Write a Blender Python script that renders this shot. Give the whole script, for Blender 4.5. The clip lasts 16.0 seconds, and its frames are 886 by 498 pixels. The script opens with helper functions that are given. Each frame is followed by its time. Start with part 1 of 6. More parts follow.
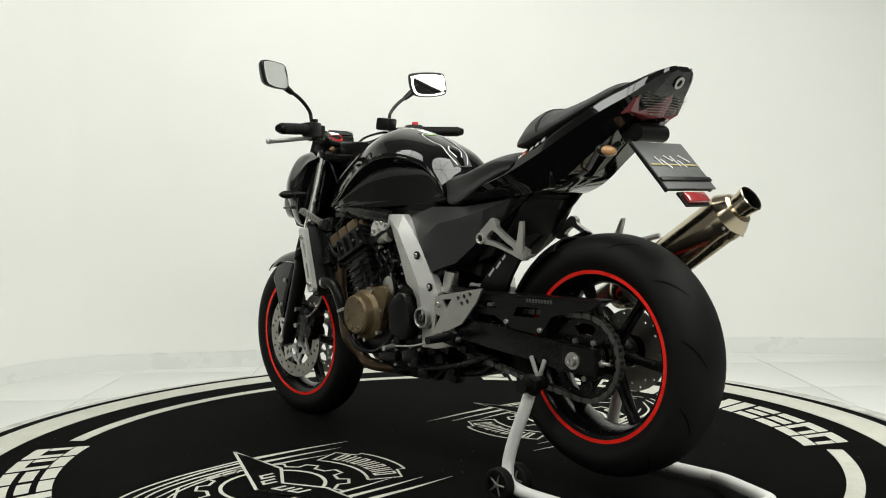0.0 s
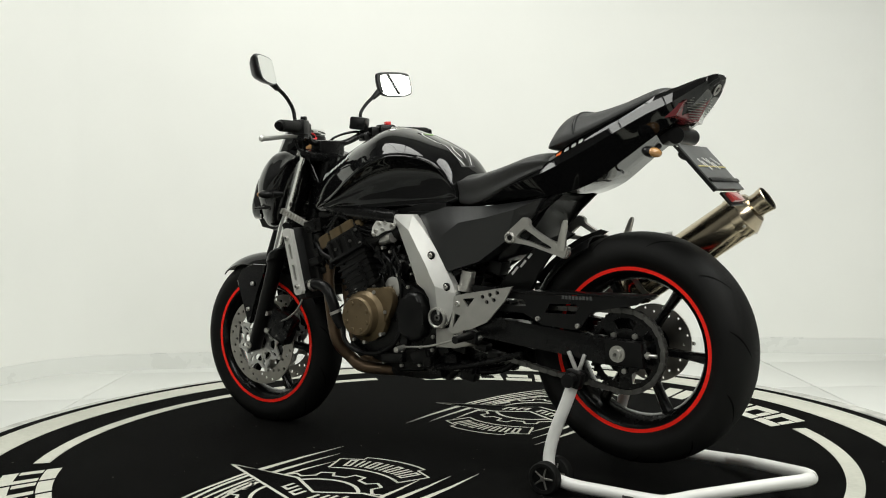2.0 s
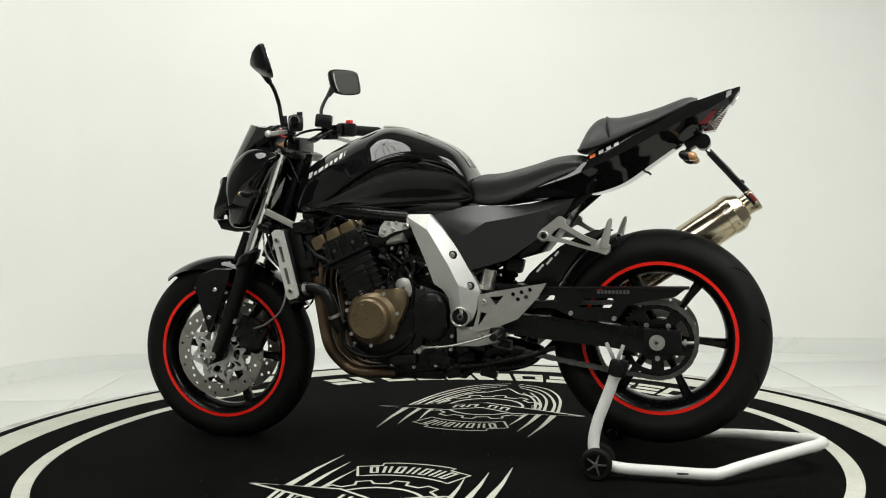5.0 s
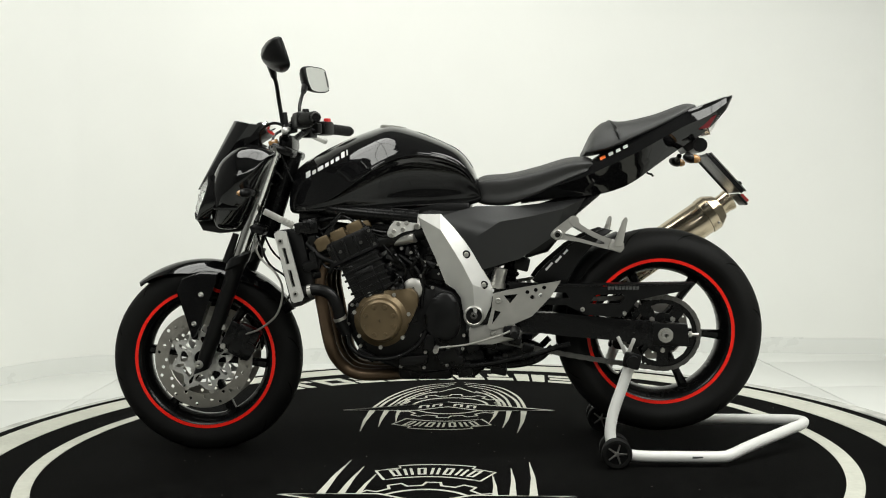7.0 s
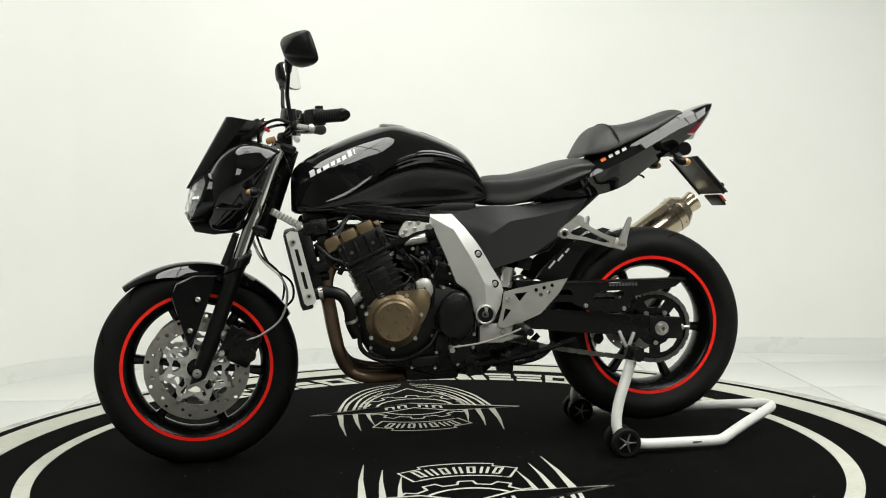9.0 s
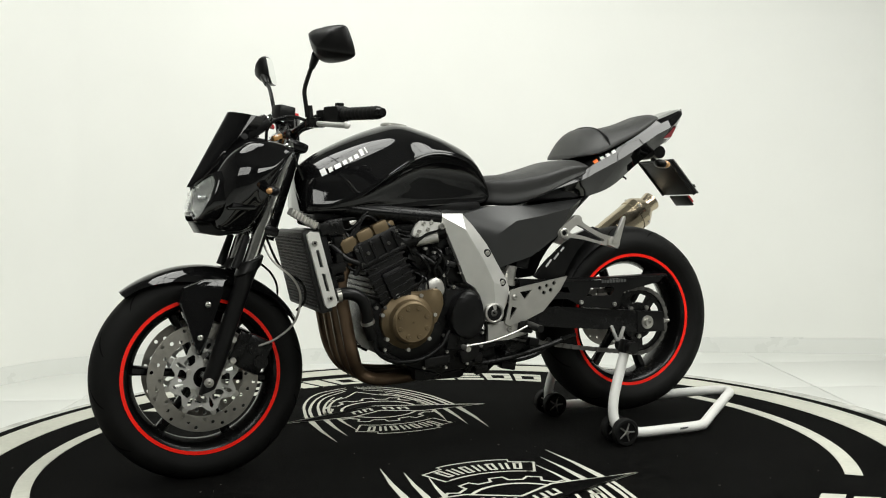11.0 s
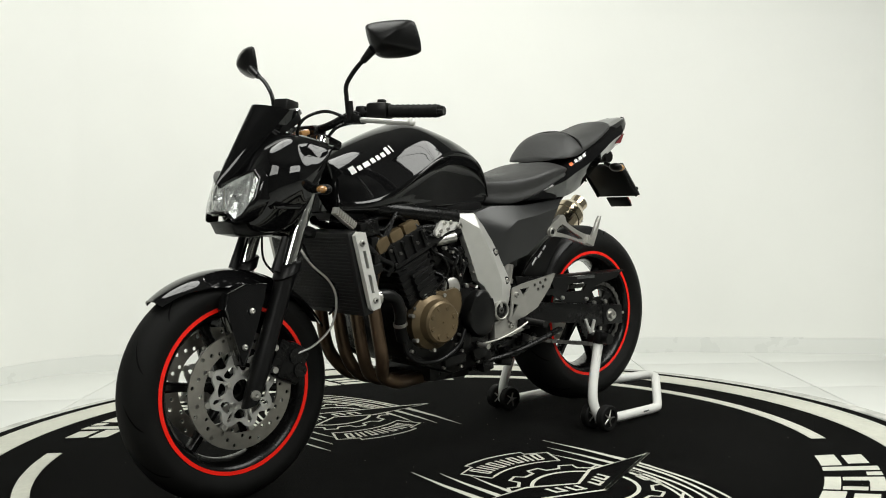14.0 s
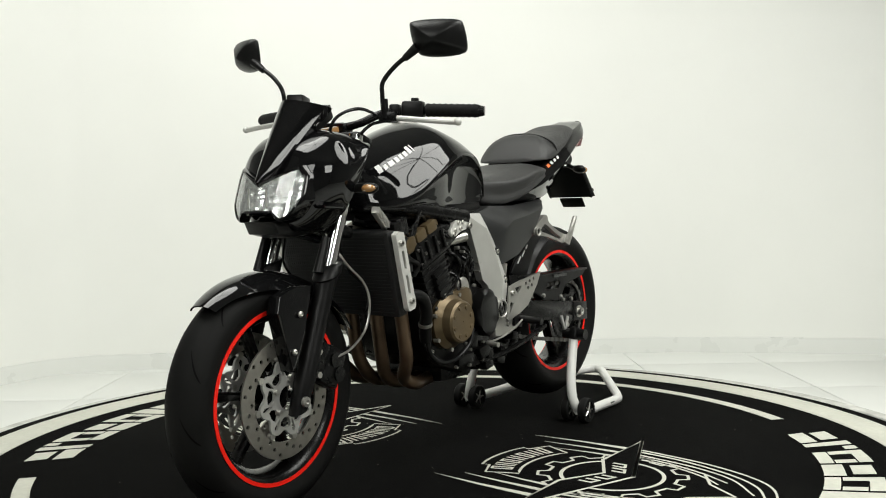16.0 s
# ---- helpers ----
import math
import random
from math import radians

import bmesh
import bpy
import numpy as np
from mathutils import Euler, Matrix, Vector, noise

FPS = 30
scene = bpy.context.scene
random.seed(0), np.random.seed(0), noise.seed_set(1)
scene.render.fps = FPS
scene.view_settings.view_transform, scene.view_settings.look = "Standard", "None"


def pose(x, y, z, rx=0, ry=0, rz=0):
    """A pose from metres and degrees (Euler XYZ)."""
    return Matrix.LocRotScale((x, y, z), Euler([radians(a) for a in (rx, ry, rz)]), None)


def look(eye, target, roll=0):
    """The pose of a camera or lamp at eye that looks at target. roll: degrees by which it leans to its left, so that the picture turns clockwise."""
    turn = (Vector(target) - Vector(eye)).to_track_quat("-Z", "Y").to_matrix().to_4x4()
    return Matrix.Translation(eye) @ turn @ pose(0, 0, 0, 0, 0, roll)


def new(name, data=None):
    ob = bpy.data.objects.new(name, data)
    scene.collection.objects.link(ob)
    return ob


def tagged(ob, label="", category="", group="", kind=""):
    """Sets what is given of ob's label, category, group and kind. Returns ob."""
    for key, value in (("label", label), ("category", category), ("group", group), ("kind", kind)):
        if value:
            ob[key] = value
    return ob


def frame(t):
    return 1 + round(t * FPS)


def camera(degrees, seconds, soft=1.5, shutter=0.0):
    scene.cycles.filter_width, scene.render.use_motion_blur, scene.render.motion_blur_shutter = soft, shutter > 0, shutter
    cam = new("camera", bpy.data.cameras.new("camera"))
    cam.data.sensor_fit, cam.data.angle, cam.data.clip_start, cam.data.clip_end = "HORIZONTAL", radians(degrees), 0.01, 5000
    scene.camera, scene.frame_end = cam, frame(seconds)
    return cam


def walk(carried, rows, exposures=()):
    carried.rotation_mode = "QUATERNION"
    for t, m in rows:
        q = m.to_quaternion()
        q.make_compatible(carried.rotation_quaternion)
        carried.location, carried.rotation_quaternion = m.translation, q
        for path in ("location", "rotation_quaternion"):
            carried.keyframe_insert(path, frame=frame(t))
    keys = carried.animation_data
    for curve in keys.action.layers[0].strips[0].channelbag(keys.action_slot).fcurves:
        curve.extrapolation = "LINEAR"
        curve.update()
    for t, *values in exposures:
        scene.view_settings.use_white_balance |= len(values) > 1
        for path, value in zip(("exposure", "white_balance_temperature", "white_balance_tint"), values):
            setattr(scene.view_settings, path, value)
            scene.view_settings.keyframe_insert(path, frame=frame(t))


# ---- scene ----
# A black motorcycle on a slowly turning show platform in a white studio.
EYE = Vector((0.0, -2.956, 0.764))
YAW, TILT = 0.0081, 0.0455
AIM = Vector((math.sin(YAW) * math.cos(TILT), math.cos(YAW) * math.cos(TILT), -math.sin(TILT)))
cam = camera(50.63, 16.0, soft=1.05)
STAND_POINT = look(EYE, EYE + AIM, -0.922)
walk(cam, [(0.0, STAND_POINT), (16.0, STAND_POINT)], exposures=[(0.0, -0.18), (4.0, -0.18), (8.0, -0.10), (16.0, -0.08)])

RATE = 6.457          # degrees a second of the platform, facing square on at 8 s
BIKE_YAW, BIKE_Y = 2.1, 0.012
STEER = 2.6

# ---- world and light ----
world = bpy.data.worlds.new("studio_world")
scene.world = world
world.use_nodes = True
world.node_tree.nodes["Background"].inputs["Color"].default_value = (0.97, 1.0, 0.97, 1)
world.node_tree.nodes["Background"].inputs["Strength"].default_value = 0.05


def area_lamp(name, eye, target, sx, sy, watts, color=(0.99, 1.0, 0.945)):
    data = bpy.data.lights.new(name, "AREA")
    data.shape, data.size, data.size_y, data.energy, data.color = "RECTANGLE", sx, sy, watts, color
    ob = new(name, data)
    ob.matrix_world = look(eye, target)
    return ob


# ---- materials ----
def material(name, color, rough=0.5, metal=0.0, vary=0.12, scale=30.0, bump=0.0, bump_scale=300.0, coat=0.0, rough_vary=0.08, emit=0.0, spec=0.5, random=0.0):
    m = bpy.data.materials.new(name)
    m.use_nodes = True
    t = m.node_tree
    b = t.nodes["Principled BSDF"]
    b.inputs["Metallic"].default_value = metal
    b.inputs["Specular IOR Level"].default_value = spec
    b.inputs["Coat Weight"].default_value = coat
    b.inputs["Coat Roughness"].default_value = 0.02
    co = t.nodes.new("ShaderNodeTexCoord")
    n1 = t.nodes.new("ShaderNodeTexNoise")
    n1.inputs["Scale"].default_value, n1.inputs["Detail"].default_value = scale, 5
    n2 = t.nodes.new("ShaderNodeTexNoise")
    n2.inputs["Scale"].default_value, n2.inputs["Detail"].default_value = scale / 7, 3
    mixn = t.nodes.new("ShaderNodeMath")
    mixn.operation = "ADD"
    t.links.new(co.outputs["Object"], n1.inputs["Vector"])
    t.links.new(co.outputs["Object"], n2.inputs["Vector"])
    t.links.new(n1.outputs["Fac"], mixn.inputs[0])
    t.links.new(n2.outputs["Fac"], mixn.inputs[1])
    ramp = t.nodes.new("ShaderNodeMapRange")
    ramp.inputs["From Min"].default_value, ramp.inputs["From Max"].default_value = 0.6, 1.4
    ramp.inputs["To Min"].default_value, ramp.inputs["To Max"].default_value = 1 - vary, 1 + vary
    t.links.new(mixn.outputs[0], ramp.inputs["Value"])
    value = ramp.outputs["Result"]
    if random:
        info = t.nodes.new("ShaderNodeObjectInfo")
        rr = t.nodes.new("ShaderNodeMapRange")
        rr.inputs["To Min"].default_value, rr.inputs["To Max"].default_value = 1 - random, 1 + random
        t.links.new(info.outputs["Random"], rr.inputs["Value"])
        mul = t.nodes.new("ShaderNodeMath")
        mul.operation = "MULTIPLY"
        t.links.new(value, mul.inputs[0])
        t.links.new(rr.outputs["Result"], mul.inputs[1])
        value = mul.outputs[0]
    tint = t.nodes.new("ShaderNodeVectorMath")
    tint.operation = "SCALE"
    tint.inputs[0].default_value = color
    t.links.new(value, tint.inputs["Scale"])
    t.links.new(tint.outputs["Vector"], b.inputs["Base Color"])
    rg = t.nodes.new("ShaderNodeMapRange")
    rg.inputs["From Min"].default_value, rg.inputs["From Max"].default_value = 0.6, 1.4
    rg.inputs["To Min"].default_value, rg.inputs["To Max"].default_value = max(0.0, rough - rough_vary), min(1.0, rough + rough_vary)
    t.links.new(mixn.outputs[0], rg.inputs["Value"])
    t.links.new(rg.outputs["Result"], b.inputs["Roughness"])
    if bump:
        n3 = t.nodes.new("ShaderNodeTexNoise")
        n3.inputs["Scale"].default_value, n3.inputs["Detail"].default_value = bump_scale, 3
        t.links.new(co.outputs["Object"], n3.inputs["Vector"])
        bp = t.nodes.new("ShaderNodeBump")
        bp.inputs["Strength"].default_value, bp.inputs["Distance"].default_value = bump, 0.002
        t.links.new(n3.outputs["Fac"], bp.inputs["Height"])
        t.links.new(bp.outputs["Normal"], b.inputs["Normal"])
    if emit:
        b.inputs["Emission Color"].default_value = (*color, 1)
        b.inputs["Emission Strength"].default_value = emit
    return m


def glass(name, color, rough=0.02, weight=1.0):
    m = bpy.data.materials.new(name)
    m.use_nodes = True
    b = m.node_tree.nodes["Principled BSDF"]
    b.inputs["Base Color"].default_value = (*color, 1)
    b.inputs["Roughness"].default_value = rough
    b.inputs["Transmission Weight"].default_value = weight
    b.inputs["IOR"].default_value = 1.45
    return m


WALL = material("white_wall_paint", (0.80, 0.805, 0.77), 0.7, vary=0.015, scale=4, bump=0.05, bump_scale=60, spec=0.3)
TILE = material("white_floor_tile", (0.71, 0.72, 0.69), 0.42, vary=0.02, scale=6, rough_vary=0.03, random=0.02)
# grey of the unseen surround, set to keep the bike's reflections dark
HALL = material("unseen_hall_grey", (0.19, 0.19, 0.183), 0.8, vary=0.1, scale=3)
GROUT = material("pale_grout", (0.52, 0.52, 0.49), 0.8)
SKIRT = material("skirting_tile", (0.725, 0.735, 0.705), 0.3, vary=0.02, scale=6, random=0.015)
CARPET = material("black_carpet", (0.0034, 0.0034, 0.0032), 0.95, vary=0.8, scale=25, bump=0.6, bump_scale=900, spec=0.03)
PRINT = material("off_white_print", (0.56, 0.56, 0.49), 0.85, vary=0.10, scale=60, bump=0.3, bump_scale=700, spec=0.2)
RIMEDGE = material("worn_platform_edge", (0.50, 0.50, 0.465), 0.7, vary=0.55, scale=16, bump=0.4, bump_scale=80)
GLOSS = material("gloss_black_paint", (0.004, 0.004, 0.0042), 0.05, vary=0.2, scale=15, coat=0.55, rough_vary=0.015, spec=0.12)
SATIN = material("satin_grey_plastic", (0.017, 0.0174, 0.0174), 0.34, spec=0.42, vary=0.12, scale=20, bump=0.12, bump_scale=1500)
PLASTIC = material("black_plastic", (0.004, 0.004, 0.004), 0.34, vary=0.25, scale=30, spec=0.22, bump=0.1, bump_scale=900)
FRAME = material("black_frame_paint", (0.0035, 0.0035, 0.0035), 0.27, vary=0.3, scale=40, spec=0.22, bump=0.08, bump_scale=400)
ENGINE = material("black_engine_casting", (0.0036, 0.0035, 0.0034), 0.30, vary=0.45, scale=45, spec=0.24, bump=0.35, bump_scale=350)
RUBBER = material("tyre_rubber", (0.0066, 0.0066, 0.0063), 0.6, vary=0.6, scale=9, bump=0.3, bump_scale=500, spec=0.13)
WHEEL = material("satin_black_wheel", (0.003, 0.003, 0.003), 0.24, vary=0.2, scale=30, spec=0.25)
STRIPE = material("red_rim_tape", (0.98, 0.022, 0.012), 0.3, spec=0.2, vary=0.05, scale=30)
GROOVE = material("tread_groove_rubber", (0.002, 0.002, 0.002), 0.9, spec=0.05)
ALLOY = material("brushed_silver_alloy", (0.62, 0.615, 0.59), 0.45, metal=0.72, vary=0.08, scale=30, bump=0.08, bump_scale=700)
STEEL = material("bare_steel", (0.50, 0.49, 0.46), 0.33, metal=0.9, vary=0.2, scale=50)
CAST = material("weathered_cast_alloy", (0.47, 0.46, 0.43), 0.38, metal=0.8, vary=0.14, scale=24, bump=0.12, bump_scale=500)
REFLECTOR = material("lamp_reflector", (0.50, 0.51, 0.50), 0.22, metal=0.85, vary=0.15, scale=60)
DISC = material("drilled_disc_steel", (0.34, 0.325, 0.295), 0.34, metal=0.85, vary=0.18, scale=40, bump=0.1, bump_scale=600)
CHROME = material("polished_chrome", (0.78, 0.78, 0.76), 0.09, metal=1.0, vary=0.05, rough_vary=0.03)
BRONZE = material("bronze_engine_paint", (0.130, 0.094, 0.050), 0.38, metal=0.55, vary=0.22, scale=35, bump=0.15, bump_scale=300)
HEADER = material("heat_browned_pipe", (0.125, 0.082, 0.050), 0.38, metal=0.7, vary=0.4, scale=14)
TITAN = material("brushed_titanium", (0.54, 0.46, 0.34), 0.20, metal=1.0, vary=0.14, scale=18)
VINYL = material("black_seat_vinyl", (0.021, 0.021, 0.0206), 0.48, vary=0.15, scale=25, bump=0.4, bump_scale=1100)
WHITE = material("white_powder_coat", (0.76, 0.76, 0.73), 0.35, vary=0.05, scale=20)
GREY = material("dark_grey_board", (0.07, 0.072, 0.07), 0.5, vary=0.08)
MIRROR = material("mirror_glass", (0.85, 0.86, 0.85), 0.02, metal=1.0, vary=0.02, rough_vary=0.01)
LENS = glass("clear_lamp_lens", (0.97, 0.98, 0.98))
AMBER = material("amber_lens", (0.42, 0.22, 0.08), 0.12, vary=0.15, coat=1.0)
REDLENS = material("red_lamp_lens", (0.32, 0.03, 0.03), 0.12, vary=0.2, coat=1.0)
PINKLENS = material("frosted_red_lens", (0.15, 0.022, 0.026), 0.15, vary=0.15, coat=1.0)
ORANGE = material("orange_decal", (0.85, 0.16, 0.03), 0.4, vary=0.05)
BADGE = material("white_badge", (0.66, 0.66, 0.65), 0.4, vary=0.04)
RED = material("red_switch", (0.6, 0.03, 0.03), 0.35)
GUARD = material("pale_anodised_alloy", (0.66, 0.655, 0.62), 0.34, metal=0.35, vary=0.08, scale=40, bump=0.06, bump_scale=700)
STEEL_DARK = material("dull_chain_steel", (0.13, 0.127, 0.12), 0.42, metal=0.8, vary=0.4, scale=80)
COOLER = material("radiator_core", (0.004, 0.004, 0.004), 0.55, vary=0.4, scale=200, bump=0.4, bump_scale=900)


# ---- mesh tools ----
def finish(bm, smooth=True, angle=35):
    bmesh.ops.recalc_face_normals(bm, faces=bm.faces)
    for f in bm.faces:
        f.smooth = smooth
    if smooth:
        lim = radians(angle)
        for e in bm.edges:
            if len(e.link_faces) == 2 and e.calc_face_angle(0.0) > lim:
                e.smooth = False


def part(name, bm, mat, parent=None, label="", smooth=True, angle=35):
    """Links a bmesh as one mesh object, under its thing or part."""
    finish(bm, smooth, angle)
    me = bpy.data.meshes.new(name)
    bm.to_mesh(me)
    bm.free()
    me.materials.append(mat)
    ob = new(name, me)
    if parent:
        ob.parent = parent
    return tagged(ob, label)


def thing(name, label, category, group="", kind=""):
    return tagged(new(name), label, category, group, kind)


def box(bm, c, size, rot=(0, 0, 0), bevel=0.0):
    r = bmesh.ops.create_cube(bm, size=1.0)
    m = pose(*c, *rot) @ Matrix.Diagonal((*size, 1))
    bmesh.ops.transform(bm, matrix=m, verts=r["verts"])
    if bevel:
        es = list({e for v in r["verts"] for e in v.link_edges})
        bmesh.ops.bevel(bm, geom=es, offset=bevel, segments=2, affect="EDGES", profile=0.6)
    return bm


def bar(bm, a, b, r, r2=None, n=16):
    """A round bar from a to b."""
    a, b = Vector(a), Vector(b)
    q = (b - a).to_track_quat("Z", "Y").to_matrix().to_4x4()
    bmesh.ops.create_cone(bm, cap_ends=True, segments=n, radius1=r, radius2=r if r2 is None else r2, depth=(b - a).length,
                          matrix=Matrix.Translation((a + b) / 2) @ q)
    return bm


def catmull(pts, n, closed=False):
    p = np.array(pts, float)
    m = len(p)
    out = []
    segs = m if closed else m - 1
    total = n if closed else n - 1
    for k in range(n):
        u = k / total * segs
        i = min(int(u), segs - 1)
        f = u - i
        if closed:
            a, b, c, d = p[(i - 1) % m], p[i % m], p[(i + 1) % m], p[(i + 2) % m]
        else:
            b, c = p[i], p[i + 1]
            a = p[i - 1] if i else 2 * b - c
            d = p[i + 2] if i + 2 < m else 2 * c - b
        out.append(0.5 * (2 * b + (c - a) * f + (2 * a - 5 * b + 4 * c - d) * f ** 2 + (3 * b - a - 3 * c + d) * f ** 3))
    return np.array(out)


def rings(bm, rows, cap=True, loop=False, close=True):
    """Skins rows of points; close: each row is a ring; loop: the last row meets the first."""
    vs = [[bm.verts.new(q) for q in row] for row in rows]
    n = len(vs[0])
    last = len(vs) if loop else len(vs) - 1
    for i in range(last):
        a, b = vs[i], vs[(i + 1) % len(vs)]
        for j in range(n if close else n - 1):
            bm.faces.new((a[j], a[(j + 1) % n], b[(j + 1) % n], b[j]))
    if cap and not loop and close:
        bm.faces.new(vs[0])
        bm.faces.new(list(reversed(vs[-1])))
    return bm


def tube(bm, pts, r, n=12, steps=24, smooth=True, taper=None):
    """A bent tube through the points."""
    c = catmull(pts, steps) if smooth else np.array(pts, float)
    up = Vector((0.03, 1, 0.05)).normalized()
    rows = []
    for i in range(len(c)):
        d = Vector(c[min(i + 1, len(c) - 1)] - c[max(i - 1, 0)]).normalized()
        s = d.cross(up)
        if s.length < 0.05:
            s = d.cross(Vector((1, 0, 0)))
        s.normalize()
        w = s.cross(d).normalized()
        rr = r if taper is None else r * (1 + (taper - 1) * i / (len(c) - 1))
        rows.append([Vector(c[i]) + rr * (math.cos(2 * math.pi * k / n) * s + math.sin(2 * math.pi * k / n) * w) for k in range(n)])
    return rings(bm, rows)


def lathe(bm, profile, c, n=64, axis="y", cap=False):
    """Turns the (radius, along) profile round an axis through c; the profile is closed."""
    rows = []
    for k in range(n):
        a = 2 * math.pi * k / n
        if axis == "y":
            rows.append([(c[0] + r * math.cos(a), c[1] + h, c[2] + r * math.sin(a)) for r, h in profile])
        else:
            rows.append([(c[0] + r * math.cos(a), c[1] + r * math.sin(a), c[2] + h) for r, h in profile])
    return rings(bm, rows, cap=False, loop=True)


def plate(bm, outline, y0, y1, bevel=0.003, segments=2):
    """A flat plate with an (x, z) outline between y0 and y1, its edges rounded."""
    a = [bm.verts.new((x, y0, z)) for x, z in outline]
    b = [bm.verts.new((x, y1, z)) for x, z in outline]
    fs = [bm.faces.new(a), bm.faces.new(list(reversed(b)))]
    n = len(a)
    fs += [bm.faces.new((a[i], b[i], b[(i + 1) % n], a[(i + 1) % n])) for i in range(n)]
    if bevel:
        es = list({e for f in fs[:2] for e in f.edges})
        bmesh.ops.bevel(bm, geom=es, offset=bevel, segments=segments, affect="EDGES", profile=0.5)
    return bm


def rounded(outline, n=40):
    return [tuple(q) for q in catmull(outline, n, closed=True)]


def holed_plate(bm, outline, holes, y0, y1):
    """A plate with openings, by filling its edges on both faces."""
    loops = [outline] + holes
    for y in (y0, y1):
        es = []
        for lp in loops:
            vs = [bm.verts.new((x, y, z)) for x, z in lp]
            es += [bm.edges.new((vs[i], vs[(i + 1) % len(vs)])) for i in range(len(vs))]
        bmesh.ops.triangle_fill(bm, use_beauty=True, use_dissolve=False, edges=es)
    bm.verts.ensure_lookup_table()
    half = len(bm.verts) // 2
    i = 0
    for lp in loops:
        n = len(lp)
        for k in range(n):
            a, b = bm.verts[i + k], bm.verts[i + (k + 1) % n]
            c, d = bm.verts[half + i + (k + 1) % n], bm.verts[half + i + k]
            bm.faces.new((a, b, c, d))
        i += n
    return bm


def circle(cx, cz, r, n=12):
    return [(cx + r * math.cos(2 * math.pi * k / n), cz + r * math.sin(2 * math.pi * k / n)) for k in range(n)]


def straight(pts, n):
    """Points along the closed line through pts, corners kept."""
    p = np.array(pts, float)
    out = []
    for k in range(n):
        u = k / n * len(p)
        i = int(u)
        out.append(p[i] + (p[(i + 1) % len(p)] - p[i]) * (u - i))
    return np.array(out)


def loft(bm, stations, nu=36, nv=30, facets=False):
    """A body of two like halves: each station is x and the half outline (y, z) from the top's middle to the bottom's middle."""
    k = len(stations[0][1])
    full = []
    for x, half in stations:
        left = [(x, -y, z) for y, z in half]
        right = [(x, y, z) for y, z in half[1:-1]][::-1]
        full.append(straight(left + right, 4 * len(left + right)) if facets else catmull(left + right, nv * 2, closed=True))
    full = np.array(full)
    cols = [catmull(full[:, j], nu) for j in range(full.shape[1])]
    return rings(bm, [[cols[j][i] for j in range(len(cols))] for i in range(nu)])


def mirrored(bm):
    """Adds the like half on the other side of the bike."""
    g = bmesh.ops.duplicate(bm, geom=bm.verts[:] + bm.edges[:] + bm.faces[:])
    vs = [v for v in g["geom"] if isinstance(v, bmesh.types.BMVert)]
    bmesh.ops.scale(bm, vec=(1, -1, 1), verts=vs)
    bmesh.ops.reverse_faces(bm, faces=[f for f in g["geom"] if isinstance(f, bmesh.types.BMFace)])
    return bm


def flip(ob_bm):
    bmesh.ops.scale(ob_bm, vec=(1, -1, 1), verts=ob_bm.verts)
    return ob_bm


TURN_STEER = Matrix.Translation((-0.47, 0, 0)) @ Matrix.Rotation(radians(STEER), 4, "Z") @ Matrix.Translation((0.47, 0, 0))


def steer(bm):
    bmesh.ops.transform(bm, matrix=TURN_STEER, verts=bm.verts)
    return bm


# ---- room ----
FLOOR_Z = -0.06
TILE_TURN = 0.0
# the inner line of the wall, all the way round
WALL_LINE = [(-3.0, -4.7), (-2.95, -0.6), (-2.75, 0.25), (-2.42, 0.95), (-2.12, 1.50), (-1.98, 1.75), (-1.80, 1.87), (-1.45, 1.91), (-0.9, 1.955),
             (0.87, 2.17), (1.3, 2.18), (1.75, 2.11), (2.39, 1.98), (2.9, 1.80), (3.25, 1.3), (3.3, 0.4), (3.3, -4.7)]


def wall_band(bm, z0, z1, inner, outer, first=0, last=99):
    line = [Vector((*p, 0)) for p in WALL_LINE][first:last]
    rows = []
    for i, p in enumerate(line):
        d = (line[min(i + 1, len(line) - 1)] - line[max(i - 1, 0)]).normalized()
        out = Vector((-d.y, d.x, 0))
        a, b = p + out * inner, p + out * outer
        rows.append([(a.x, a.y, z0), (a.x, a.y, z1), (b.x, b.y, z1), (b.x, b.y, z0)])
    return rings(bm, rows)


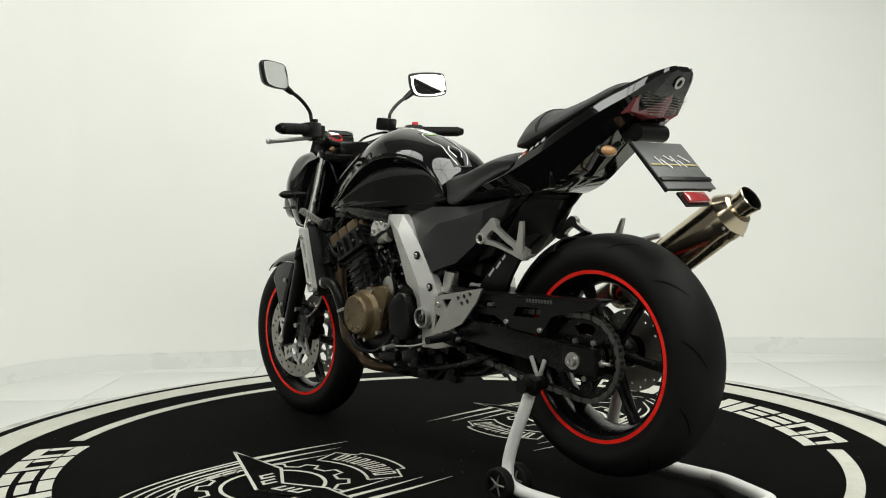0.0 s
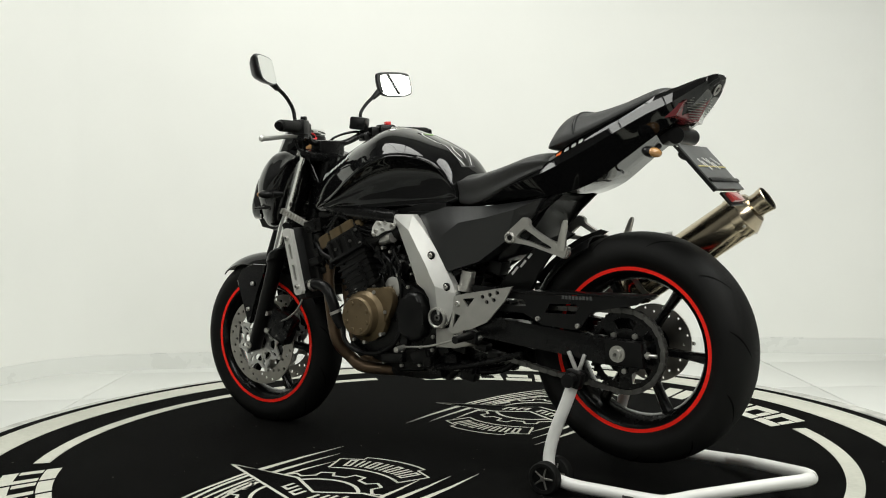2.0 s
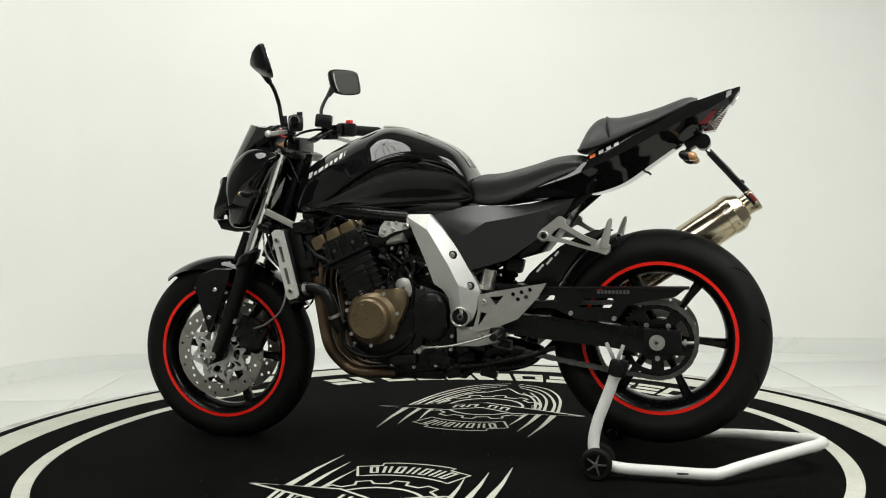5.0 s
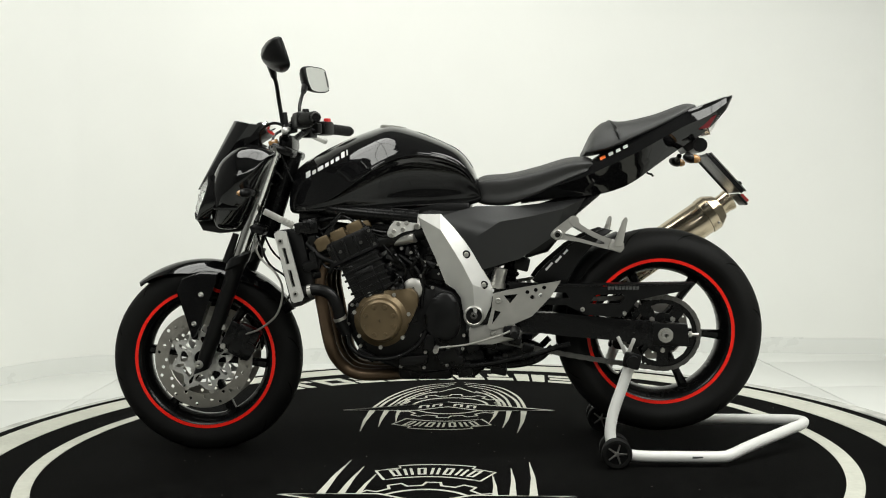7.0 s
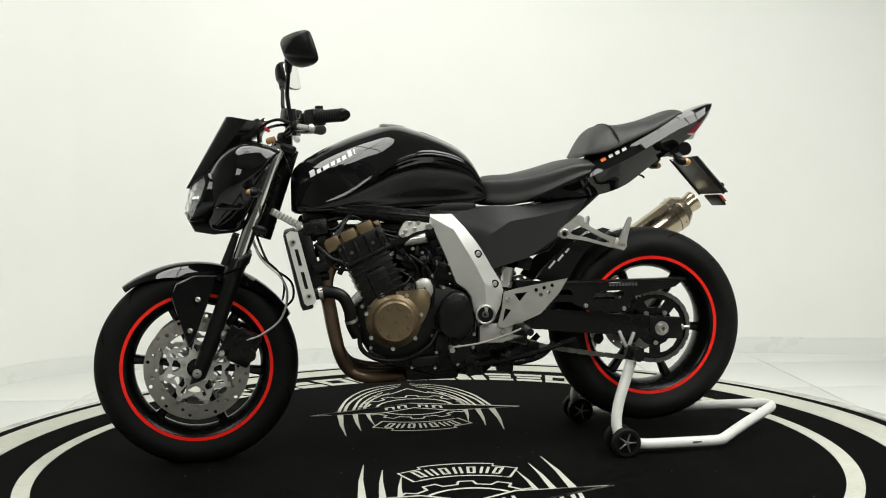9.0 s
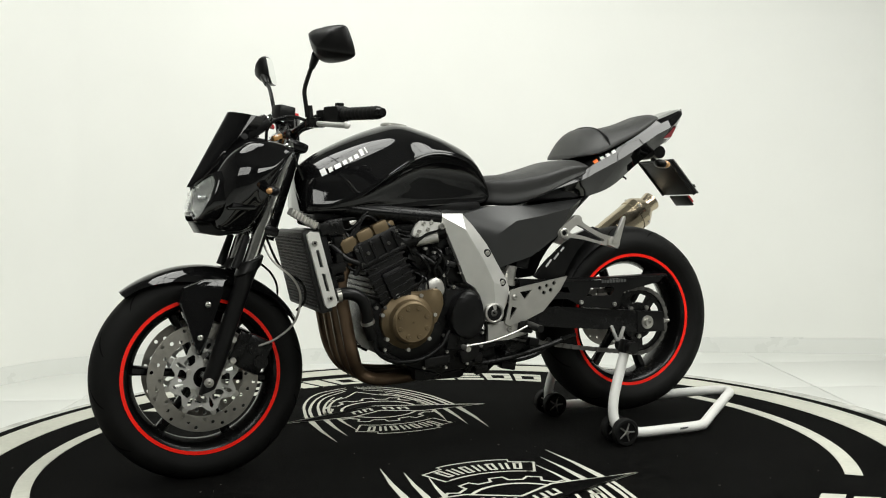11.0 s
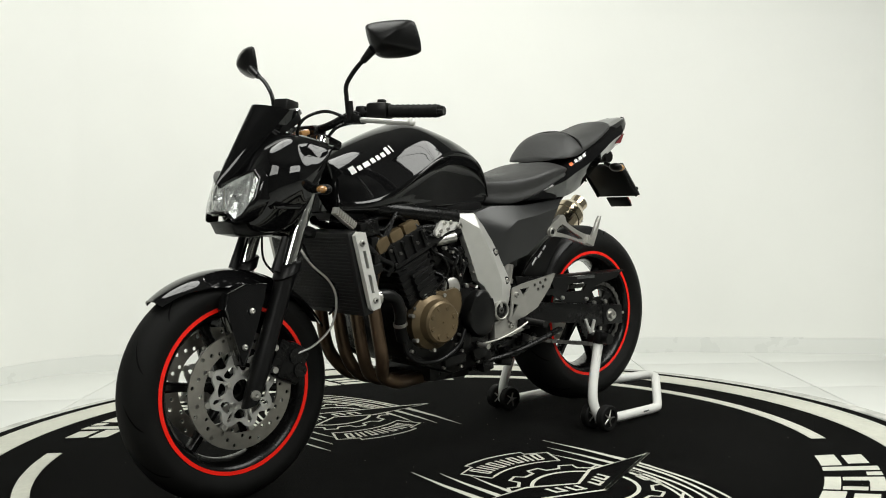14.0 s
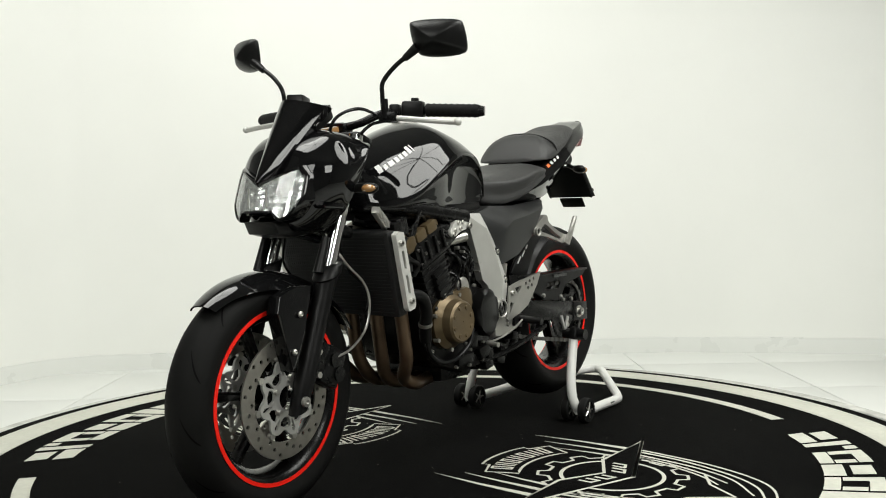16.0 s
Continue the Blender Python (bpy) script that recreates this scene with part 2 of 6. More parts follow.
def build_room():
    bm = wall_band(bmesh.new(), FLOOR_Z - 0.1, 3.6, 0.0, 0.2, 3, 14)
    tagged(part("wall_back", bm, WALL, angle=50), "smooth white painted studio wall with rounded corners", "wall", kind="structure")
    # unseen walls and ceiling, added in grey so the gloss paint reflects dark
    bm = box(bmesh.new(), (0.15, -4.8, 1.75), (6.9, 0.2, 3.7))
    tagged(part("wall_front", bm, HALL), "unseen grey wall added behind the camera", "wall", kind="structure")
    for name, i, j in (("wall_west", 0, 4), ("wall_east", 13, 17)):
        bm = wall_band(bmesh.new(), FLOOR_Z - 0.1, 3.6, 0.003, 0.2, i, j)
        tagged(part(name, bm, HALL, angle=50), "unseen grey side wall added to darken the paint's reflections", "wall", kind="structure")
    bm = box(bmesh.new(), (0.15, -1.2, 3.7), (7.2, 7.6, 0.2))
    tagged(part("ceiling", bm, HALL), "unseen grey ceiling added to darken the paint's reflections", "ceiling", kind="structure")
    bm = box(bmesh.new(), (0.15, -1.2, FLOOR_Z - 0.06), (7.2, 7.6, 0.1))
    floor = tagged(part("floor", bm, GROUT), "white polished tile floor with fine pale joints", "floor", kind="structure")
    pitch = 0.65
    bm = box(bmesh.new(), (0, 0, 0), (pitch - 0.004, pitch - 0.004, 0.02), bevel=0.0015)
    first = part("floor_tile", bm, TILE, floor)
    lay = pose(-1.575, 1.15, FLOOR_Z - 0.010, 0, 0, TILE_TURN)
    first.matrix_world = lay @ pose(0.5 * pitch, 0.5 * pitch, 0)
    for i in range(-5, 10):
        for j in range(-11, 4):
            c = lay @ Vector(((i + 0.5) * pitch, (j + 0.5) * pitch, 0))
            if (i, j) != (0, 0) and abs(c.x - 0.15) < 3.5 and -4.9 < c.y < 2.6:
                ob = new("floor_tile", first.data)
                ob.parent = floor
                ob.matrix_world = lay @ pose((i + 0.5) * pitch, (j + 0.5) * pitch, 0)
    skirt = tagged(part("baseboard", wall_band(bmesh.new(), FLOOR_Z, FLOOR_Z + 0.083, -0.012, -0.001), SKIRT, angle=60), "pale tile skirting along the foot of the wall", "skirting", kind="structure")
    return floor, skirt


build_room()


# softboxes over and behind the camera, seen only in the paint's reflections
def softbox(eye, target, sx, sy, watts):
    root = thing("softbox", "large white studio softbox with a black frame", "studio light", "studio softboxes")
    m = look(eye, target)
    root.matrix_world = m
    bm = bmesh.new()
    for a, b, w, h in ((0, sy / 2, sx + 0.06, 0.03), (0, -sy / 2, sx + 0.06, 0.03), (-sx / 2, 0, 0.03, sy), (sx / 2, 0, 0.03, sy), (0, 0, 0.022, sy), (0, 0, sx, 0.022)):
        box(bm, (a, b, 0.0), (w, h, 0.05))
    part("frame", bm, PLASTIC, root)
    bm = box(bmesh.new(), (0, 0, 0.14), (sx * 0.9, sy * 0.9, 0.2), bevel=0.05)
    part("housing", bm, PLASTIC, root)
    foot = m.inverted() @ Vector((eye[0], eye[1] - 0.1, 3.61))
    part("hanger", bar(bmesh.new(), (0, 0, 0.14), foot, 0.015), PLASTIC, root, "black ceiling hanger")
    area_lamp("softbox_lamp", Vector(eye) + (Vector(target) - Vector(eye)).normalized() * 0.01, target, sx, sy, watts)


def octabox(eye, target, r, watts):
    """An eight-sided softbox with dark ribs over its cloth."""
    root = thing("octabox", "eight-sided white studio softbox with black ribs", "studio light", "studio octaboxes")
    m = look(eye, target)
    root.matrix_world = m
    corner = [Vector((r * math.cos(math.pi * (k + 0.5) / 4), r * math.sin(math.pi * (k + 0.5) / 4), 0)) for k in range(8)]
    for k in range(8):
        part("rib", bar(bmesh.new(), (0, 0, -0.02), corner[k] * 1.02 + Vector((0, 0, -0.012)), 0.011, n=8), PLASTIC, root)
        part("rim_bar", bar(bmesh.new(), corner[k], corner[(k + 1) % 8], 0.022, n=8), PLASTIC, root)
    rows = [[c * f + Vector((0, 0, z)) for c in corner] for f, z in ((1.0, 0.02), (0.8, 0.16), (0.35, 0.32), (0.1, 0.36))]
    part("housing", rings(bmesh.new(), rows), PLASTIC, root, "black cloth housing", smooth=False)
    top = m.inverted() @ Vector((eye[0], eye[1], 3.61))
    part("hanger", bar(bmesh.new(), (0, 0, 0.3), top, 0.015), PLASTIC, root, "black ceiling hanger")
    lamp = area_lamp("octabox_lamp", Vector(eye) + (Vector(target) - Vector(eye)).normalized() * 0.006, target, r * 1.86, r * 1.86, watts)
    lamp.data.shape = "DISK"


softbox((-1.7, -3.4, 2.75), (-0.2, 0, 0.7), 1.5, 1.1, 43)
softbox((1.7, -3.6, 2.75), (0.2, 0, 0.7), 1.5, 1.1, 60)
octabox((-1.02, -0.25, 3.08), (-0.1, 0.45, 0.6), 0.92, 66)
octabox((1.56, -0.55, 2.72), (0.1, 0.35, 0.7), 1.0, 86)


# ---- platform ----
def arc_band(bm, r0, r1, a0, a1, z, n=None):
    n = n or max(8, int(abs(a1 - a0) / 1.5))
    vs = []
    for k in range(n + 1):
        a = radians(a0 + (a1 - a0) * k / n)
        vs.append([bm.verts.new((r * math.cos(a), r * math.sin(a), zz)) for r, zz in ((r0, z - 0.004), (r0, z), (r1, z), (r1, z - 0.004))])
    for k in range(n):
        for j in range(3):
            bm.faces.new((vs[k][j], vs[k][j + 1], vs[k + 1][j + 1], vs[k + 1][j]))
    return bm


def flat_stroke(bm, pts, w0, w1, z):
    """A painted line on the mat, w0 wide at its start and w1 at its end."""
    p = [Vector((x, y, 0)) for x, y in pts]
    prev = None
    for i, q in enumerate(p):
        d = (p[min(i + 1, len(p) - 1)] - p[max(i - 1, 0)]).normalized()
        s = Vector((-d.y, d.x, 0)) * 0.5 * (w0 + (w1 - w0) * i / (len(p) - 1))
        row = [bm.verts.new((*(q + s).xy, z)), bm.verts.new((*(q - s).xy, z))]
        if prev:
            bm.faces.new((prev[0], row[0], row[1], prev[1]))
        prev = row
    return bm


def build_platform():
    root = thing("turntable", "round black carpeted show turntable with off-white ring print", "turntable")
    rnd = random.Random(4)
    prof = [(0.01, -0.058), (1.545, -0.058), (1.556, -0.052), (1.560, -0.02), (1.558, -0.006), (1.550, -0.004), (0.01, -0.004)]
    bm = lathe(bmesh.new(), prof, (0, 0, 0), n=180, axis="z")
    for v in bm.verts:
        r = math.hypot(v.co.x, v.co.y)
        if r > 1.5:
            a = math.atan2(v.co.y, v.co.x)
            k = 1 + 0.002 * noise.noise((math.cos(a) * 4, math.sin(a) * 4, 1)) + 0.001 * noise.noise((math.cos(a) * 25, math.sin(a) * 25, 3))
            v.co.x, v.co.y = v.co.x * k, v.co.y * k
    part("platform_base", bm, CARPET, root, "black carpeted platform edge")
    bm = lathe(bmesh.new(), [(0.002, -0.003), (1.556, -0.003), (1.560, -0.001), (1.556, 0.0), (0.002, 0.0)], (0, 0, 0), n=180, axis="z")
    mat = part("carpet", bm, CARPET, root, "short-pile black carpet")
    z = 0.0015
    bm = arc_band(bmesh.new(), 1.385, 1.512, 0, 360, z, 200)
    part("outer_ring", bm, PRINT, mat, "broad off-white ring", smooth=False)
    for a0, a1 in ((-38.5, 45.5), (141.5, 224.5)):
        bm = arc_band(bmesh.new(), 1.195, 1.242, a0, a1, z)
        part("inner_ring", bm, PRINT, mat, "narrow off-white arc", smooth=False)
    # the ring's writing is a trade name: plain slanted blocks, open frames and bars of its sizes
    frame_block = ((0, 1, 0, 0.27), (0, 1, 0.73, 1), (0, 0.27, 0.30, 0.70), (0.73, 1, 0.27, 0.70))
    three_bars = ((0, 1, 0, 0.26), (0.05, 0.95, 0.38, 0.62), (0, 1, 0.74, 1))
    two_posts = ((0, 0.44, 0, 1), (0.54, 1, 0, 1))
    two_bars = ((0, 1, 0.62, 1), (0.12, 0.88, 0.10, 0.50))
    run = ((frame_block, 5.6), (frame_block, 5.6), (three_bars, 5.6), (three_bars, 5.2), (two_posts, 6.2), (two_bars, 5.6), (frame_block, 6.0), (two_posts, 7.6), (frame_block, 6.0), (two_bars, 5.6), (frame_block, 6.0),
           (((0, 1, 0, 0.27),), 1.6), (((0, 1, 0, 1),), 1.9), (two_bars, 5.6))
    for side in (0, 180):
        a = 47.6 + side
        for shape, wide in run:
            bm = bmesh.new()
            for u0, u1, v0, v1 in shape:
                q = []
                for n in range(9):
                    u = u0 + (u1 - u0) * n / 8
                    for v in (v0, v1):
                        t = radians(a + wide * u + 2.2 * (1 - v))
                        r = 1.295 - 0.155 * v
                        q.append(bm.verts.new((r * math.cos(t), r * math.sin(t), z)))
                for n in range(8):
                    bm.faces.new((q[2 * n], q[2 * n + 1], q[2 * n + 3], q[2 * n + 2]))
            part("ring_block", bm, PRINT, mat, "", smooth=False)
            a += wide + 0.75
    for side in (1, -1):
        build_emblem(mat, side, z)
    bm = bmesh.new()
    for k in range(60):
        r, a = 1.35 * math.sqrt(rnd.random()), rnd.uniform(0, 2 * math.pi)
        box(bm, (r * math.cos(a), r * math.sin(a), 0.0012), (rnd.uniform(0.0015, 0.005), rnd.uniform(0.0008, 0.0016), 0.001), (0, 0, rnd.uniform(0, 180)))
    tagged(part("lint", bm, material("pale_lint", (0.16, 0.15, 0.13), 0.9), mat, "scattered pale lint on the carpet"), kind="stuff")
    return root


def build_emblem(mat, side, z):
    """One winged gear print; side -1 turns it half round. x runs along the mat, y outwards from its middle."""
    bm = bmesh.new()
    cx, cy = -0.022, 0.603

    def P(pts):
        return [(side * x, side * y) for x, y in pts]

    def line(pts, w0=0.010, w1=None, zz=0.0):
        flat_stroke(bm, P(pts), w0, w0 if w1 is None else w1, z + zz)

    def curve(pts, w0, w1, zz=0.0, n=26):
        line([tuple(q) for q in catmull(pts, n)], w0, w1, zz)

    def both(pts):
        return pts, [(2 * cx - x, y) for x, y in pts]

    # gear outline with blunt teeth, and its ring
    tooth = []
    for k in range(12):
        a0 = 2 * math.pi * (k + 0.22) / 12
        for da, r in ((0.0, 0.180), (0.23, 0.180), (0.28, 0.209), (0.47, 0.209)):
            tooth.append((cx + r * math.cos(a0 + da), cy + r * math.sin(a0 + da)))
    line(tooth + tooth[:2], 0.010)
    line([(cx + 0.143 * math.cos(a), cy + 0.143 * math.sin(a)) for a in np.linspace(0, 2 * math.pi, 65)], 0.011)
    # stepped banner on the inner side, with plain blocks for its writing
    def polar(r, deg):
        return (cx + r * math.sin(radians(deg)), cy - r * math.cos(radians(deg)))
    banner = [polar(0.262, d) for d in np.linspace(-31, 31, 13)] + [polar(0.358, 29), polar(0.362, 17), polar(0.384, 17)] + [polar(0.386, d) for d in np.linspace(12, -12, 7)] + [polar(0.384, -17), polar(0.362, -17), polar(0.358, -29)]
    line(banner + banner[:2], 0.0085)
    for k in range(7):
        d = -21 + k * 7.0
        for e in (-1.7, 1.7):
            line([polar(0.285, d + e), polar(0.350, d + e * 0.9)], 0.0085, 0.0085)
        if k % 2 == 0:
            line([polar(0.288, d - 2.1), polar(0.288, d + 2.1)], 0.0085, 0.0085, 0.0002)
            line([polar(0.346, d - 1.9), polar(0.346, d + 1.9)], 0.0085, 0.0085, 0.0002)
    # long feathers on both sides: spikes below the bolt, double lines sweeping up above it
    for spike, w in (([(-0.290, 0.180), (-0.303, 0.34), (-0.306, 0.520)], 0.024), ([(-0.238, 0.247), (-0.248, 0.37), (-0.252, 0.525)], 0.021), ([(-0.188, 0.320), (-0.200, 0.42), (-0.206, 0.530)], 0.017)):
        for pts in both(spike):
            line(pts, 0.002, w, 0.0002)
    for rib in ([(-0.312, 0.53), (-0.303, 0.62), (-0.275, 0.78), (-0.220, 0.924), (-0.150, 1.010), (-0.040, 1.062)], [(-0.292, 0.53), (-0.270, 0.70), (-0.210, 0.87), (-0.140, 0.97), (-0.045, 1.028)],
                [(-0.260, 0.53), (-0.250, 0.62), (-0.222, 0.770), (-0.165, 0.895), (-0.060, 0.992)], [(-0.240, 0.53), (-0.222, 0.67), (-0.180, 0.80), (-0.128, 0.895)],
                [(-0.212, 0.60), (-0.205, 0.66), (-0.180, 0.75), (-0.140, 0.83), (-0.100, 0.880)]):
        for pts in both(rib):
            curve(pts, 0.013, 0.006)
    for pts in both([(-0.170, 0.815), (-0.090, 0.862), (cx, 0.958)]):
        line(pts, 0.008, 0.008, 0.0002)
    part("emblem", bm, PRINT, mat, "off-white winged gear emblem", smooth=False)
    # the bent bolt across the gear: a black field with a pale edge
    bolt_line = [(-0.415, 0.505), (-0.035, 0.662), (0.374, 0.525), (0.107, 0.507), (-0.026, 0.576), (-0.147, 0.507)]
    bm = bmesh.new()
    vs = [bm.verts.new((x, y, z + 0.0006)) for x, y in P(bolt_line)]
    for f in ((0, 1, 5), (5, 1, 4), (4, 1, 3), (3, 1, 2)):
        bm.faces.new([vs[i] for i in f])
    part("bolt_field", bm, CARPET, mat, "black bolt field", smooth=False)
    bm = bmesh.new()
    line(bolt_line + bolt_line[:2], 0.0105, zz=0.0010)
    for x, slope in ((-0.118, 0.42), (-0.070, 0.42), (0.010, -0.34), (0.062, -0.34)):
        y = 0.603 - (0.026 if abs(x + 0.03) > 0.07 else 0.004)
        for e in (-0.0135, 0.0135):
            line([(x + e, y - 0.022 + slope * e), (x + e, y + 0.022 + slope * e)], 0.0105, 0.0105, 0.0010)
        line([(x - 0.018, y + 0.018 - 0.018 * slope), (x + 0.018, y + 0.018 + 0.018 * slope)], 0.009, 0.009, 0.0012)
    part("bolt_edge", bm, PRINT, mat, "off-white edge of the bolt", smooth=False)


turntable = build_platform()


def build_rim():
    """The fixed, scuffed ring in the floor round the turntable."""
    c = (0.012, 0.0, 0)
    bm = lathe(bmesh.new(), [(1.594, -0.058), (1.594, -0.014), (1.598, -0.010), (1.642, -0.010), (1.648, -0.016), (1.650, -0.058)], c, n=180, axis="z")
    for v in bm.verts:
        a = math.atan2(v.co.y, v.co.x)
        k = 1 + 0.0022 * noise.noise((math.cos(a) * 5, math.sin(a) * 5, 1)) + 0.0018 * noise.noise((math.cos(a) * 30, math.sin(a) * 30, 3))
        v.co.x, v.co.y = v.co.x * k, v.co.y * k
    tagged(part("turntable_rim", bm, RIMEDGE), "scuffed pale rim round the turntable", "rim", kind="structure")
    # flat black ring over the tiles, painting in the shade of the gap
    bm = lathe(bmesh.new(), [(1.40, -0.0595), (1.595, -0.0595), (1.595, -0.056), (1.40, -0.056)], c, n=120, axis="z")
    tagged(part("turntable_gap", bm, GROOVE), "black ring standing in for shade under the turntable's edge", "gap", kind="structure")


build_rim()


# ---- motorcycle ----
bike = thing("motorcycle", "gloss black naked motorcycle with red rim stripes and silver frame plates", "motorcycle")
FRONT = (-0.738, 0.0, 0.294)
REAR = (0.690, 0.0, 0.371)


def tyre_profile(r, half, bead, lip, n=28):
    """Outer curve of a tyre's section, then the inner one back."""
    out = []
    for k in range(n + 1):
        a = math.pi * (k / n) - math.pi / 2
        s, c = math.sin(a), math.cos(a)
        y = half * math.copysign(abs(s) ** 0.85, s)
        rr = bead + (r - bead) * (abs(c) ** 0.62 if c > 0 else 0)
        f = min(1.0, (rr - bead) / 0.04)
        edge = lip / half
        out.append((rr, y * (edge + (1 - edge) * f ** 0.8)))
    inner = [(bead + 0.002, lip * 0.85), (bead + 0.03, lip * 0.85), (r - 0.03, half * 0.3), (r - 0.03, -half * 0.3), (bead + 0.03, -lip * 0.85), (bead + 0.002, -lip * 0.85)]
    return out + inner


def build_wheel(name, c, r, half, rim_half, spokes, phase, turn, label, hub_r, hub_half, grooves):
    bead = 0.218
    prof = [(0.2235, -rim_half), (0.2235, -rim_half + 0.004), (0.214, -rim_half + 0.010), (0.205, -rim_half + 0.022), (0.196, -rim_half * 0.25), (0.196, rim_half * 0.25),
            (0.205, rim_half - 0.022), (0.214, rim_half - 0.010), (0.2235, rim_half - 0.004), (0.2235, rim_half), (0.212, rim_half - 0.001), (0.200, rim_half - 0.012),
            (0.188, rim_half * 0.35), (0.186, 0), (0.188, -rim_half * 0.35), (0.200, -rim_half + 0.012), (0.212, -rim_half + 0.001)]
    bm = lathe(bmesh.new(), prof, c, n=96)
    wheel = part(name, turn(bm), WHEEL, bike, label, angle=40)
    for k in range(spokes):
        a = radians(phase + 360 / spokes * k)
        u, w = Vector((math.cos(a), 0, math.sin(a))), Vector((-math.sin(a), 0, math.cos(a)))
        rows = []
        for f in (0.0, 0.25, 0.5, 0.75, 1.0):
            rad = hub_r * 0.8 + (0.194 - hub_r * 0.8) * f
            hw, hd = 0.015 - 0.006 * math.sin(f * math.pi) * 0.8, 0.020 - 0.004 * f
            base = Vector(c) + u * rad
            rows.append([base + w * (hw * x) + Vector((0, hd * y, 0)) for x, y in ((-1, -0.55), (-0.5, -1), (0.5, -1), (1, -0.55), (1, 0.55), (0.5, 1), (-0.5, 1), (-1, 0.55))])
        part("spoke", turn(rings(bmesh.new(), rows)), WHEEL, wheel)
    bm = lathe(bmesh.new(), [(0.014, -hub_half), (hub_r, -hub_half), (hub_r, -hub_half * 0.5), (hub_r * 0.8, -hub_half * 0.3), (hub_r * 0.8, hub_half * 0.3), (hub_r, hub_half * 0.5), (hub_r, hub_half), (0.014, hub_half)], c, n=32)
    part("hub", turn(bm), WHEEL, wheel)
    # a slim bright band on each rim edge
    for s in (-1, 1):
        y = s * (rim_half + 0.0015)
        bm = lathe(bmesh.new(), [(0.2140, y - 0.001), (0.2240, y - 0.001), (0.2240, y + 0.001), (0.2140, y + 0.001)], c, n=96)
        part("rim_stripe", turn(bm), STRIPE, wheel, "bright red reflective rim stripe")
    bm = lathe(bmesh.new(), tyre_profile(r, half, bead, rim_half - 0.002), c, n=120)
    for v in bm.verts:
        v.co.z = max(v.co.z, 0.0015)
    tyre = part("tyre", turn(bm), RUBBER, wheel, "black road tyre with curved tread grooves", angle=60)
    # tread grooves: slim dark sipes laid into the shoulders
    for k in range(grooves):
        for s in (-1, 1):
            bm = bmesh.new()
            a0 = 2 * math.pi * (k + (0.5 if s > 0 else 0)) / grooves
            prev = None
            for j in range(9):
                f = j / 8
                b = math.pi / 2 * (0.20 + 0.46 * f)
                sn, cs = math.sin(b), math.cos(b)
                y = s * half * sn ** 0.85
                rr = bead + (r - bead) * cs ** 0.62 + 0.0006
                w = 0.0034 * math.sin(math.pi * (0.12 + 0.8 * f)) + 0.0004
                aa = a0 + 0.34 * f - 0.1 * f * f
                row = [bm.verts.new((c[0] + rr * math.cos(aa + e * w / rr), c[1] + y, max(0.002, c[2] + rr * math.sin(aa + e * w / rr)))) for e in (-1, 1)]
                if prev:
                    bm.faces.new((prev[0], row[0], row[1], prev[1]))
                prev = row
            part("tread_groove", turn(bm), GROOVE, wheel, smooth=False)
    return wheel


def keep(bm):
    return bm


front_wheel = build_wheel("front_wheel", FRONT, 0.302, 0.060, 0.048, 6, 172, steer, "black cast front wheel with red stripe", 0.034, 0.045, 12)
rear_wheel = build_wheel("rear_wheel", REAR, 0.3165, 0.093, 0.067, 6, 54, keep, "black cast rear wheel with red stripe", 0.042, 0.06, 11)


# ---- bodywork ----
def half_tank(zt, zb, w, zc, wk):
    """Half section: top, shoulder crease at zc, hollow knee of width wk, lower lip."""
    h = zt - zc
    return [(0, zt), (0.43 * w, zt - 0.14 * h), (0.75 * w, zt - 0.46 * h), (0.96 * w, zc + 0.06 * h), (w, zc - 0.008), (0.985 * w + 0.015 * wk, zc - 0.016), (0.30 * w + 0.70 * wk, zc - 0.28 * (zc - zb)), (wk, zc - 0.62 * (zc - zb)),
            (wk * 0.965, zb + 0.022), (wk * 0.86, zb), (0, zb)]


